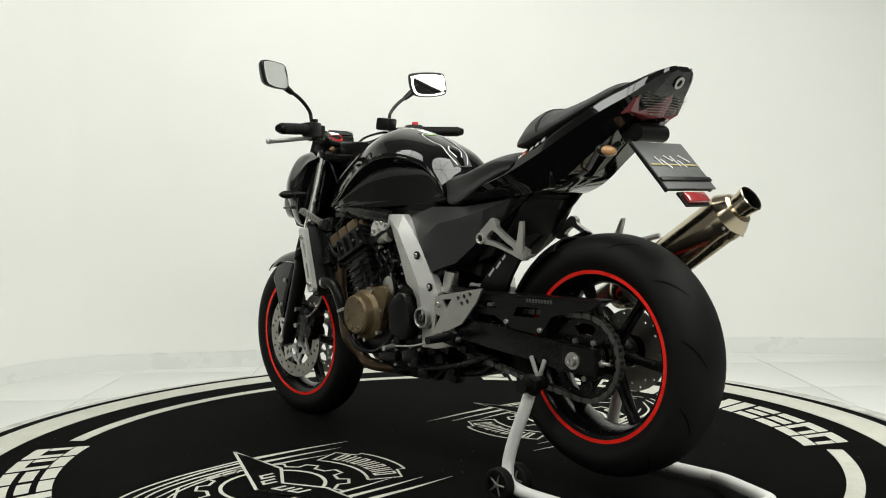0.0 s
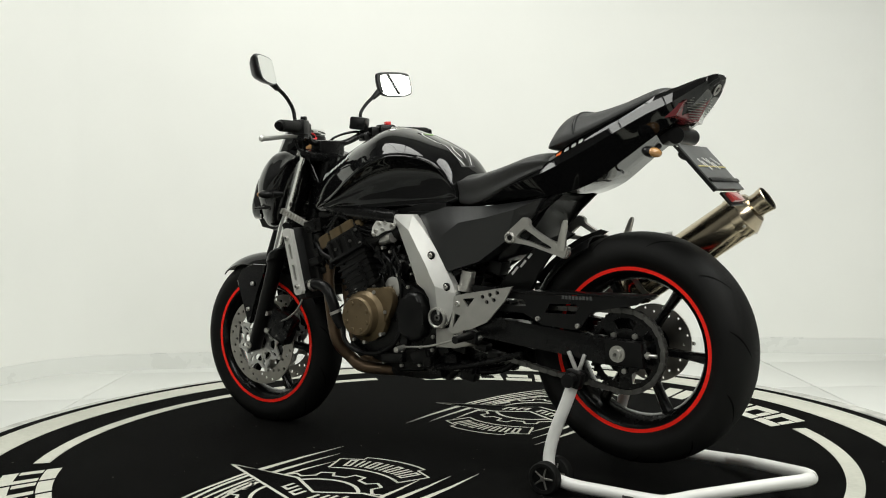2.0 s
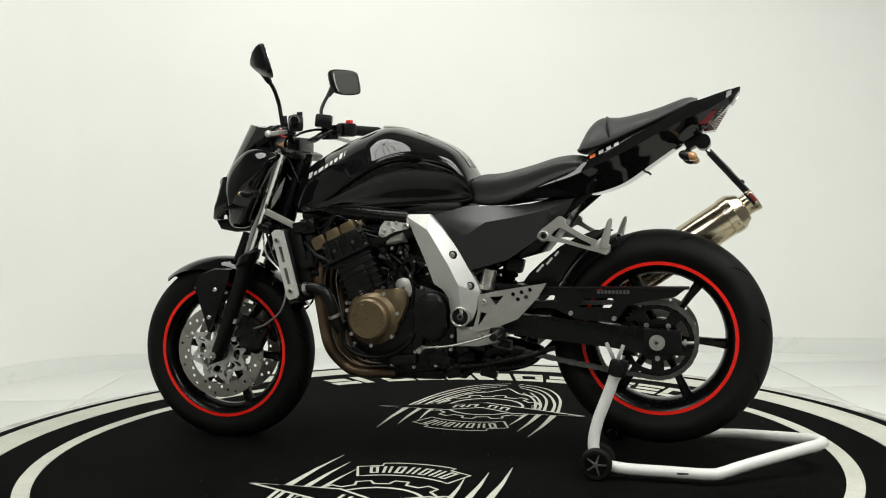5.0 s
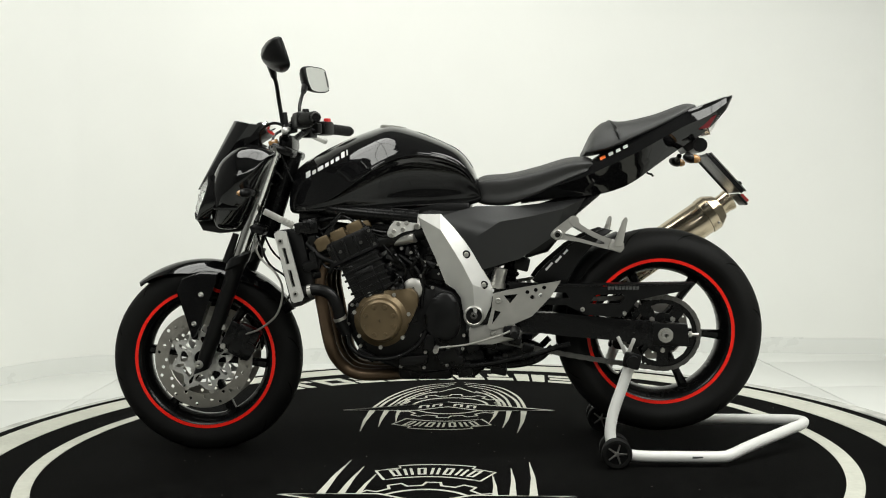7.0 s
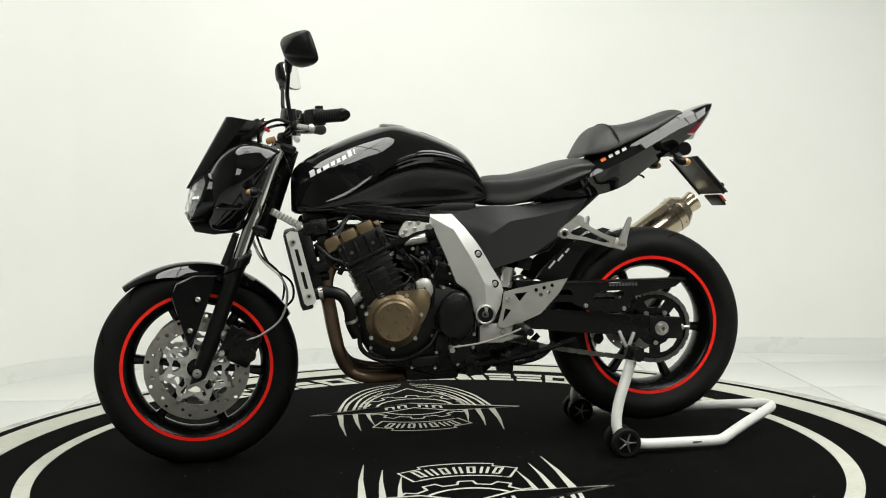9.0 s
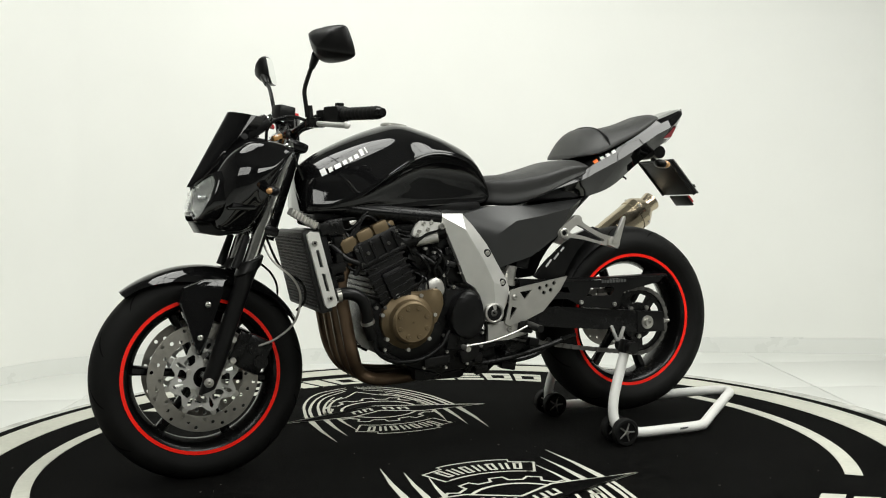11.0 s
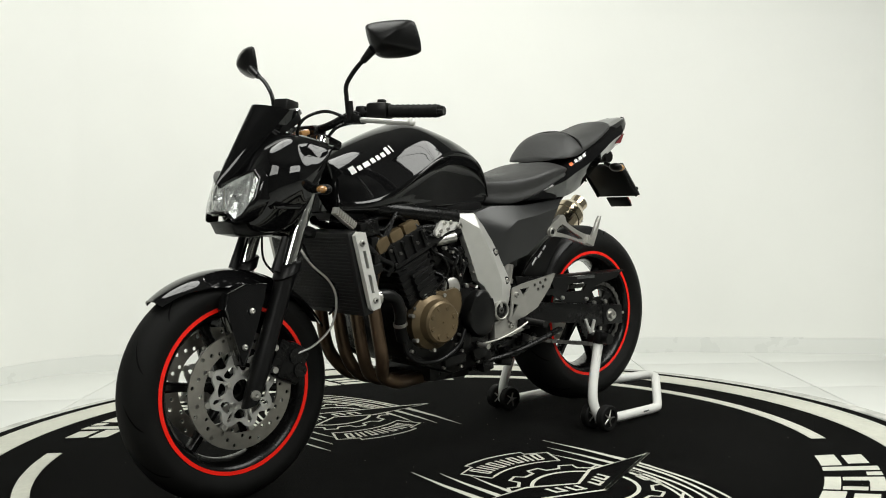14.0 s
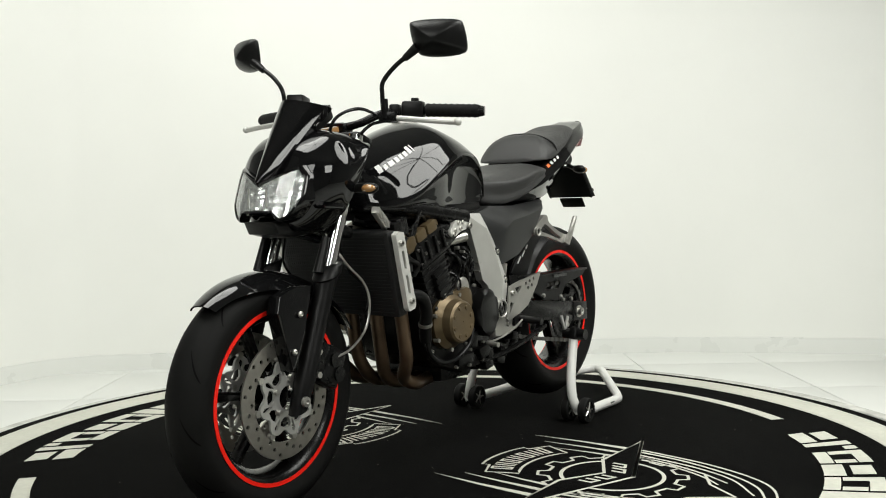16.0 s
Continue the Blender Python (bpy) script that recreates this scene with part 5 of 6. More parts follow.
def build_linkage():
    """Rear suspension rocker, tie plates and brackets under the frame."""
    for s in (-1, 1):
        out = rounded([(0.110, 0.345), (0.175, 0.352), (0.255, 0.338), (0.325, 0.318), (0.335, 0.292), (0.270, 0.272), (0.190, 0.258), (0.125, 0.268), (0.098, 0.305)], 36)
        rock = side_plate("rocker_plate", out, 0.058, 0.075, FRAME, bike, s, "black suspension rocker plate", 0.004)
        for x, z in ((0.135, 0.300), (0.215, 0.300), (0.305, 0.303)):
            bolt(rock, (x, 0.075, z), 0.009, s, STEEL_DARK, 0.008)
        out = [(0.030, 0.335), (0.105, 0.350), (0.150, 0.322), (0.160, 0.272), (0.120, 0.240), (0.050, 0.248)]
        side_plate("frame_lug", out, 0.080, 0.122, FRAME, bike, s, "black frame lug", 0.008)
        part("tie_rod", tube(bmesh.new(), [(0.12, s * 0.10, 0.29), (0.22, s * 0.105, 0.275), (0.31, s * 0.10, 0.29), (0.36, s * 0.095, 0.33)], 0.010, 10, 20), FRAME, bike)
        for x, z, w, h in ((0.165, 0.345, 0.050, 0.030), (0.245, 0.352, 0.040, 0.024), (0.195, 0.262, 0.050, 0.026), (0.285, 0.328, 0.036, 0.028)):
            part("bracket_lump", box(bmesh.new(), (x, s * 0.112, z), (w, 0.036, h), (0, 12, 0), 0.006), ENGINE, bike)


PEG_A, PEG_B = (0.548, 0.192, 0.640), (0.571, 0.206, 0.723)


def build_chassis():
    for s in (-1, 1):
        # frame beam along the tank and the silver plate behind the engine
        pts = [(-0.43, s * 0.05, 0.80), (-0.33, s * 0.12, 0.765), (-0.18, s * 0.145, 0.745), (-0.04, s * 0.15, 0.73)]
        part("frame_beam", tube(bmesh.new(), pts, 0.024, 12, 20), FRAME, bike)
        pts = [(-0.42, s * 0.04, 0.73), (-0.30, s * 0.11, 0.70), (-0.17, s * 0.14, 0.70), (-0.06, s * 0.15, 0.71)]
        part("frame_rail", tube(bmesh.new(), pts, 0.014, 10, 20), FRAME, bike)
        out = [(-0.053, 0.742), (0.028, 0.741), (0.065, 0.702), (0.103, 0.654), (0.120, 0.628), (0.144, 0.585), (0.172, 0.539), (0.183, 0.508), (0.174, 0.462), (0.156, 0.424), (0.128, 0.402),
               (0.105, 0.411), (0.091, 0.447), (0.085, 0.489), (0.067, 0.515), (0.040, 0.533), (0.009, 0.613), (-0.028, 0.698), (-0.042, 0.722)]
        bm = bmesh.new()
        vs = [bm.verts.new((x, s * 0.163, z)) for x, z in out]
        ridge = [bm.verts.new((x, s * y, z)) for x, y, z in ((0.030, 0.186, 0.694), (0.088, 0.187, 0.598), (0.122, 0.184, 0.530), (0.128, 0.177, 0.440))]
        order = [(0, 1, "0"), (1, 2, "0"), (2, 3, "0"), (3, 4, "1", "0"), (4, 5, "1"), (5, 6, "2", "1"), (6, 7, "2"), (7, 8, "3", "2"), (8, 9, "3"), (9, 10, "3"), (10, 11, "3"), (11, 12, "3"), (12, 13, "2", "3"), (13, 14, "2"), (14, 15, "1", "2"), (15, 16, "1"), (16, 17, "0", "1"), (17, 18, "0"), (18, 0, "0")]
        for f in order:
            bm.faces.new([ridge[int(i)] if isinstance(i, str) else vs[i] for i in f])
        g = bmesh.ops.extrude_face_region(bm, geom=bm.faces[:])
        bmesh.ops.translate(bm, vec=(0, -s * 0.025, 0), verts=[v for v in g["geom"] if isinstance(v, bmesh.types.BMVert)])
        pl = part("frame_plate", bm, ALLOY, bike, "silver cast frame plate", angle=9)
        for x, y, z in ((0.104, 0.172, 0.620), (0.155, 0.168, 0.528)):
            bolt(pl, (x, y, z), 0.0125, s, FRAME, 0.006)
            bolt(pl, (x, y + 0.003, z), 0.0075, s, STEEL, 0.006)
        bm = lathe(bmesh.new(), [(0.024, -s * 0.004), (0.031, -s * 0.004), (0.031, s * 0.007), (0.026, s * 0.009), (0.024, s * 0.007)], (0.124, s * 0.174, 0.436), n=36)
        part("pivot_collar", bm, CAST, pl, "silver swingarm pivot collar")
        part("pivot_recess", bar(bmesh.new(), (0.124, s * 0.168, 0.436), (0.124, s * 0.176, 0.436), 0.0245, n=32), FRAME, pl)
        bm = lathe(bmesh.new(), [(0.005, 0), (0.0105, 0), (0.0105, s * 0.005), (0.009, s * 0.006), (0.0055, s * 0.006), (0.005, s * 0.003)], (0.124, s * 0.174, 0.436), n=24)
        part("pivot_nut", bm, STEEL_DARK, pl, "dark steel pivot nut")
        out = rounded([(-0.134, 0.685), (-0.118, 0.715), (-0.090, 0.735), (-0.050, 0.742), (-0.034, 0.720), (-0.045, 0.698), (-0.085, 0.688), (-0.118, 0.672)], 30)
        br = side_plate("engine_mount", out, 0.150, 0.168, GUARD, bike, s, "silver engine mounting bracket", 0.005)
        for x, z in ((-0.113, 0.692), (-0.098, 0.715), (-0.074, 0.716), (-0.085, 0.697), (-0.120, 0.680)):
            bolt(br, (x, 0.168, z), 0.0065, s, STEEL, 0.004)
        bolt(br, (-0.042, 0.170, 0.705), 0.010, s)
        bm = bar(bmesh.new(), (-0.115, s * 0.14, 0.66), (-0.05, s * 0.16, 0.672), 0.016)
        part("throttle_body", bm, STEEL, bike)
        # heel guard with a slotted corner and five round holes
        out = [(0.183, 0.502), (0.225, 0.512), (0.383, 0.538), (0.357, 0.496), (0.325, 0.462), (0.296, 0.432), (0.240, 0.409), (0.176, 0.392), (0.162, 0.402), (0.176, 0.450)]
        holes = [circle(x, z, 0.0062, 10) for x, z in ((0.284, 0.505), (0.309, 0.511), (0.334, 0.518), (0.298, 0.490), (0.322, 0.497))]
        holes += [[(0.214, 0.496), (0.256, 0.500), (0.232, 0.472)], [(0.186, 0.452), (0.205, 0.447), (0.178, 0.410)]]
        bm = holed_plate(bmesh.new(), out, holes, s * 0.166, s * 0.173)
        hg = part("heel_guard", bm, CAST, bike, "silver drilled heel guard", smooth=False)
        bolt(hg, (0.197, 0.172, 0.480), 0.009, s)
        out = [(0.108, 0.402), (0.160, 0.406), (0.240, 0.412), (0.268, 0.384), (0.240, 0.360), (0.177, 0.348), (0.108, 0.345)]
        fp = side_plate("peg_plate", out, 0.140, 0.164, CAST, bike, s, "silver footpeg plate")
        bolt(fp, (0.180, 0.164, 0.382), 0.009, s)
        # rider's footpeg
        bm = bar(bmesh.new(), (0.243, s * 0.165, 0.392), (0.243, s * 0.255, 0.388), 0.013, 0.011, 14)
        box(bm, (0.235, s * 0.160, 0.385), (0.05, 0.03, 0.035), (0, 10, 0), 0.006)
        part("footpeg", bm, PLASTIC, bike, "black rubber footpeg")
        # swingarm
        out = [(0.120, 0.470), (0.230, 0.458), (0.318, 0.441), (0.386, 0.438), (0.56, 0.419), (0.757, 0.402), (0.762, 0.336), (0.644, 0.340), (0.558, 0.354), (0.386, 0.371), (0.316, 0.386), (0.20, 0.385), (0.120, 0.400)]
        arm = side_plate("swingarm", out, 0.112, 0.150, FRAME, bike, s, "satin black box-section swingarm", 0.006)
        out = [(0.655, 0.408), (0.757, 0.402), (0.762, 0.336), (0.655, 0.340)]
        side_plate("arm_end", out, 0.148, 0.153, PLASTIC, arm, s, bevel=0.002)
        bm = lathe(bmesh.new(), [(0.002, 0), (0.022, 0), (0.022, s * 0.004), (0.014, s * 0.004), (0.014, s * 0.016), (0.006, s * 0.017), (0.002, s * 0.010)], (0.692, s * 0.153, 0.371), n=6 * 4)
        part("axle_nut", bm, STEEL, arm, "steel axle nut")
        bm = bar(bmesh.new(), (0.755, s * 0.132, 0.369), (0.792, s * 0.132, 0.369), 0.005)
        bar(bm, (0.764, s * 0.132, 0.369), (0.772, s * 0.132, 0.369), 0.010, n=6)
        part("chain_adjuster", bm, STEEL, arm)
        # passenger footpeg bracket: two arms from two bolts to one tip
        a, b, tip = Vector((0.375, s * 0.156, 0.674)), Vector((0.423, s * 0.152, 0.714)), Vector((0.545, s * 0.180, 0.640))
        out = rounded([(0.357, 0.668), (0.361, 0.686), (0.400, 0.716), (0.420, 0.730), (0.437, 0.722), (0.444, 0.704), (0.500, 0.672), (0.556, 0.652), (0.568, 0.636), (0.556, 0.622), (0.520, 0.630), (0.440, 0.652), (0.384, 0.660)], 52)
        window = rounded([(0.398, 0.680), (0.420, 0.697), (0.436, 0.692), (0.478, 0.667), (0.512, 0.650), (0.500, 0.645), (0.440, 0.663), (0.402, 0.672)], 32)
        bm = holed_plate(bmesh.new(), out, [window], s * 0.150, s * 0.166)
        for v in bm.verts:
            v.co.y += s * 0.16 * (v.co.x - 0.375) * (0.5 + v.co.x - 0.375)
        box(bm, tip, (0.040, 0.026, 0.032), (0, 20, 0), 0.006)
        pb = part("passenger_bracket", bm, CAST, bike, "silver passenger footpeg bracket")
        for p in (a, b):
            bm = lathe(bmesh.new(), [(0.002, 0), (0.016, 0), (0.016, s * 0.006), (0.012, s * 0.008), (0.009, s * 0.003), (0.002, s * 0.003)], (p.x, p.y + s * 0.010, p.z), n=24)
            part("bolt", bm, CAST, pb)
            part("bolt_core", bar(bmesh.new(), (p.x, p.y + s * 0.011, p.z), (p.x, p.y + s * 0.0145, p.z), 0.0075, n=12), FRAME, pb)
        rows = []
        for f, hw in ((0, 0.012), (0.15, 0.013), (0.9, 0.007), (1.0, 0.003)):
            p = Vector((PEG_A[0] + (PEG_B[0] - PEG_A[0]) * f, s * (PEG_A[1] + (PEG_B[1] - PEG_A[1]) * f), PEG_A[2] + (PEG_B[2] - PEG_A[2]) * f))
            rows.append([p + Vector((q * hw, e * 0.007, 0)) for q, e in ((-1, -0.6), (-0.6, -1), (0.6, -1), (1, -0.6), (1, 0.6), (0.6, 1), (-0.6, 1), (-1, 0.6))])
        bm = rings(bmesh.new(), rows)
        part("passenger_peg", bm, CAST, bike, "folded silver passenger footpeg")
        # rear subframe
        part("subframe_rail", tube(bmesh.new(), [(0.10, s * 0.12, 0.69), (0.28, s * 0.11, 0.74), (0.45, s * 0.10, 0.79), (0.62, s * 0.09, 0.86)], 0.014, 10, 20), FRAME, bike)
        part("subframe_stay", tube(bmesh.new(), [(0.15, s * 0.13, 0.56), (0.28, s * 0.125, 0.64), (0.40, s * 0.115, 0.72), (0.50, s * 0.10, 0.80)], 0.012, 10, 20), FRAME, bike)
    # gear lever, side stand
    bm = tube(bmesh.new(), [(0.235, -0.188, 0.392), (0.180, -0.192, 0.372), (0.10, -0.195, 0.352), (0.01, -0.195, 0.343)], 0.0032, 10, 20)
    bar(bm, (0.012, -0.195, 0.343), (0.012, -0.235, 0.340), 0.008)
    part("gear_lever", bm, STEEL, bike, "silver gear lever")
    bm = tube(bmesh.new(), [(0.235, 0.188, 0.392), (0.16, 0.195, 0.37), (0.08, 0.2, 0.35)], 0.0065, 10, 20)
    part("brake_pedal", bm, ALLOY, bike, "silver brake pedal")
    bm = tube(bmesh.new(), [(0.06, -0.14, 0.275), (0.18, -0.155, 0.290), (0.30, -0.165, 0.318), (0.375, -0.168, 0.340)], 0.0085, 10, 20)
    box(bm, (0.385, -0.170, 0.345), (0.05, 0.02, 0.014), (0, -15, 0), 0.004)
    part("side_stand", bm, FRAME, bike, "folded black side stand")
    # shock, battery box, tyre hugger
    bm = bmesh.new()
    coil = [(0.215 + 0.012 * q + 0.034 * math.cos(q * 6.2 * 2 * math.pi), 0.034 * math.sin(q * 6.2 * 2 * math.pi), 0.45 + 0.15 * q) for q in np.linspace(0, 1, 100)]
    tube(bm, coil, 0.006, 8, smooth=False)
    bar(bm, (0.21, 0, 0.42), (0.25, 0, 0.64), 0.022)
    part("shock_absorber", bm, FRAME, bike, "black rear shock absorber")
    bm = bar(bmesh.new(), (0.195, -0.125, 0.53), (0.205, -0.125, 0.575), 0.022)
    bar(bm, (0.193, -0.125, 0.515), (0.195, -0.125, 0.53), 0.026)
    part("shock_reservoir", bm, STEEL, bike)
    out = [(0.28, 0.60), (0.30, 0.76), (0.50, 0.80), (0.455, 0.775), (0.40, 0.68), (0.35, 0.62)]
    part("under_seat_box", plate(bmesh.new(), out, -0.095, 0.095, 0.012), PLASTIC, bike, "black under-seat tray", angle=30)
    rows = []
    cx, cz = REAR[0], REAR[2]
    for k in range(21):
        a = radians(112 + 62 * k / 20)
        row = []
        for u in np.linspace(-1, 1, 13):
            rr = 0.330 - 0.035 * abs(u) ** 3
            row.append((cx + rr * math.cos(a), u * 0.100, cz + rr * math.sin(a)))
        for u in np.linspace(1, -1, 13):
            rr = 0.326 - 0.035 * abs(u) ** 3
            row.append((cx + rr * math.cos(a), u * 0.097, cz + rr * math.sin(a)))
        rows.append(row)
    hugger = part("tyre_hugger", rings(bmesh.new(), rows), PLASTIC, bike, "matt black tyre hugger", angle=60)
    for s in (-1, 1):
        out = [(0.300, 0.535), (0.318, 0.560), (0.350, 0.590), (0.410, 0.640), (0.460, 0.668), (0.520, 0.690), (0.545, 0.683), (0.500, 0.655), (0.455, 0.615), (0.425, 0.572), (0.405, 0.520), (0.340, 0.515)]
        flank = side_plate("hugger_flank", out, 0.094, 0.106, PLASTIC, hugger, s, "black hugger side", 0.004)
        if s < 0:
            for x, z, w in ((0.352, 0.577, 0.030), (0.380, 0.598, 0.026), (0.402, 0.620, 0.018)):
                part("flank_mark", box(bmesh.new(), (x, s * 0.1068, z), (w, 0.0012, 0.006), (0, -48, 0)), BADGE, flank, "pale plain mark")
    # chain guard with a window
    out = [(0.225, 0.535), (0.40, 0.522), (0.525, 0.517), (0.646, 0.520), (0.778, 0.527), (0.742, 0.500), (0.66, 0.486), (0.610, 0.474), (0.585, 0.440), (0.570, 0.425), (0.545, 0.425), (0.46, 0.432), (0.40, 0.462), (0.30, 0.465), (0.235, 0.500)]
    holes = [[(0.470, 0.466), (0.485, 0.492), (0.565, 0.494), (0.575, 0.486), (0.560, 0.466)], [(0.300, 0.485), (0.310, 0.502), (0.40, 0.500), (0.41, 0.482)]]
    bm = holed_plate(bmesh.new(), out, holes, -0.143, -0.136)
    cg = part("chain_guard", bm, PLASTIC, bike, "matt black chain guard with open windows", smooth=False)
    bm = box(bmesh.new(), (0.53, -0.12, 0.522), (0.50, 0.05, 0.006), (0, -0.3, 0), 0.002)
    part("guard_lip", bm, PLASTIC, cg)
    for x, z in ((0.448, 0.449), (0.572, 0.436)):
        bolt(cg, (x, 0.143, z), 0.007, -1)
    bm = bmesh.new()
    for k in range(9):
        box(bm, (0.528 + 0.0105 * k, -0.1455, 0.512), (0.007, 0.002, 0.010), (0, 0, 0))
    part("guard_marking", bm, GREY, cg, "grey unreadable marking bars", smooth=False)


build_chassis()
build_linkage()


def build_drive():
    cx, cz, y = REAR[0], REAR[2], -0.100
    out = []
    teeth = 43
    for k in range(teeth * 4):
        a = 2 * math.pi * k / (teeth * 4)
        out.append((cx + (0.110 if k % 4 in (1, 2) else 0.104) * math.cos(a), cz + (0.110 if k % 4 in (1, 2) else 0.104) * math.sin(a)))
    holes = []
    for k in range(5):
        a = 2 * math.pi * (k + 0.25) / 5
        holes.append([(cx + r * math.cos(a + d), cz + r * math.sin(a + d)) for r, d in ((0.062, -0.36), (0.062, 0), (0.062, 0.36), (0.088, 0.42), (0.090, 0.14), (0.090, -0.14), (0.088, -0.42))])
    bm = holed_plate(bmesh.new(), out, [circle(cx, cz, 0.02, 16)] + holes, y - 0.003, y + 0.003)
    sp = part("rear_sprocket", bm, FRAME, rear_wheel, "dark toothed rear sprocket", smooth=False)
    for k in range(5):
        a = 2 * math.pi * (k + 0.75) / 5
        bm = bar(bmesh.new(), (cx + 0.052 * math.cos(a), y - 0.012, cz + 0.052 * math.sin(a)), (cx + 0.052 * math.cos(a), y, cz + 0.052 * math.sin(a)), 0.008, n=6)
        part("sprocket_nut", bm, STEEL, rear_wheel)
    # the chain: alternate links along its closed run
    r1, r0 = 0.109, 0.040
    fx, fz = 0.045, 0.430
    pts = []
    for a in np.linspace(96, -104, 40):
        pts.append((cx + r1 * math.cos(radians(a)), cz + r1 * math.sin(radians(a))))
    for f in np.linspace(0, 1, 30)[1:-1]:
        x, z = (1 - f) * pts[39][0] + f * fx, (1 - f) * pts[39][1] + f * (fz - r0)
        pts.append((x, z - 0.012 * math.sin(math.pi * f)))
    for a in np.linspace(-95, -265, 14):
        pts.append((fx + r0 * math.cos(radians(a)), fz + r0 * math.sin(radians(a))))
    p = np.array(pts + pts[:1])
    seg = np.hypot(*np.diff(p, axis=0).T)
    cum = np.concatenate([[0], np.cumsum(seg)])
    n = int(cum[-1] / 0.0159) // 2 * 2
    bm = bmesh.new()
    at = [(np.interp(s, cum, p[:, 0]), np.interp(s, cum, p[:, 1])) for s in np.linspace(0, cum[-1], n + 1)]
    for k in range(n):
        (x0, z0), (x1, z1) = at[k], at[k + 1]
        ang = math.degrees(math.atan2(z1 - z0, x1 - x0))
        w = 0.0095 if k % 2 else 0.0065
        for s in (-1, 1):
            box(bm, ((x0 + x1) / 2, y + s * w, (z0 + z1) / 2), (0.0215, 0.0022, 0.0135 if k % 2 else 0.012), (0, -ang, 0))
        bar(bm, (x0, y - 0.0105, z0), (x0, y + 0.0105, z0), 0.005, n=8)
    part("drive_chain", bm, STEEL_DARK, bike, "dull steel drive chain")
    # rear disc and calliper on the other side
    holes = []
    for k in range(24):
        a = 2 * math.pi * k / 24
        r = (0.088, 0.101)[k % 2]
        holes.append(circle(cx + r * math.cos(a), cz + r * math.sin(a), 0.0036, 8))
    bm = holed_plate(bmesh.new(), circle(cx, cz, 0.110, 60), [circle(cx, cz, 0.045, 30)] + holes, 0.086, 0.091)
    part("brake_disc", bm, DISC, rear_wheel, "drilled steel rear brake disc")
    bm = box(bmesh.new(), (0.60, 0.10, 0.43), (0.10, 0.05, 0.055), (0, 40, 0), bevel=0.012)
    part("brake_calliper", bm, FRAME, bike, "black rear brake calliper")


build_drive()


def build_exhaust():
    d = Vector((0.826, 0.03, 0.555)).normalized()
    end = Vector((0.908, 0.216, 0.733))
    up = Vector((0, 1, 0)) - d * d.y
    up.normalize()
    w = d.cross(up).normalized()

    def lathe_along(prof, n=40, squash=1.0):
        rows = []
        for k in range(n):
            a = 2 * math.pi * k / n
            rows.append([end + d * h + (up * math.cos(a) * squash + w * math.sin(a)) * r for r, h in prof])
        return rings(bmesh.new(), rows, cap=False, loop=True)
    can = part("silencer", lathe_along([(0.030, -0.44), (0.054, -0.40), (0.0595, -0.385), (0.0595, -0.012), (0.0575, 0.0), (0.02, 0.0), (0.02, -0.44)]), TITAN, bike, "brushed titanium exhaust silencer", angle=30)
    part("end_cap", lathe_along([(0.0605, -0.034), (0.0618, -0.033), (0.0618, -0.004), (0.0600, 0.0), (0.0440, 0.026), (0.0345, 0.030), (0.030, 0.028), (0.030, -0.02)]), TITAN, can, "polished titanium silencer end cap", angle=20)
    part("outlet", lathe_along([(0.0330, 0.024), (0.0330, 0.050), (0.0350, 0.058), (0.0362, 0.070), (0.0340, 0.072), (0.0300, 0.024)]), TITAN, can, "polished flared outlet pipe")
    part("baffle", lathe_along([(0.002, 0.016), (0.0300, 0.016), (0.0338, 0.069), (0.0328, 0.069), (0.0285, 0.020), (0.002, 0.020)]), FRAME, can)
    for h in (-0.36,):
        part("band", lathe_along([(0.0600, h - 0.008), (0.0612, h - 0.008), (0.0612, h + 0.008), (0.0600, h + 0.008)]), STEEL, can)
    for k in range(5):
        a = 2 * math.pi * k / 5
        p = end + d * -0.012 + (up * math.cos(a) + w * math.sin(a)) * 0.0622
        bm = bmesh.new()
        bmesh.ops.create_uvsphere(bm, u_segments=10, v_segments=6, radius=0.0045, matrix=Matrix.Translation(p))
        part("rivet", bm, STEEL, can)
    bm = bar(bmesh.new(), (0.56, 0.165, 0.64), (0.70, 0.20, 0.675), 0.008)
    part("silencer_strap", bm, ALLOY, can)


build_exhaust()


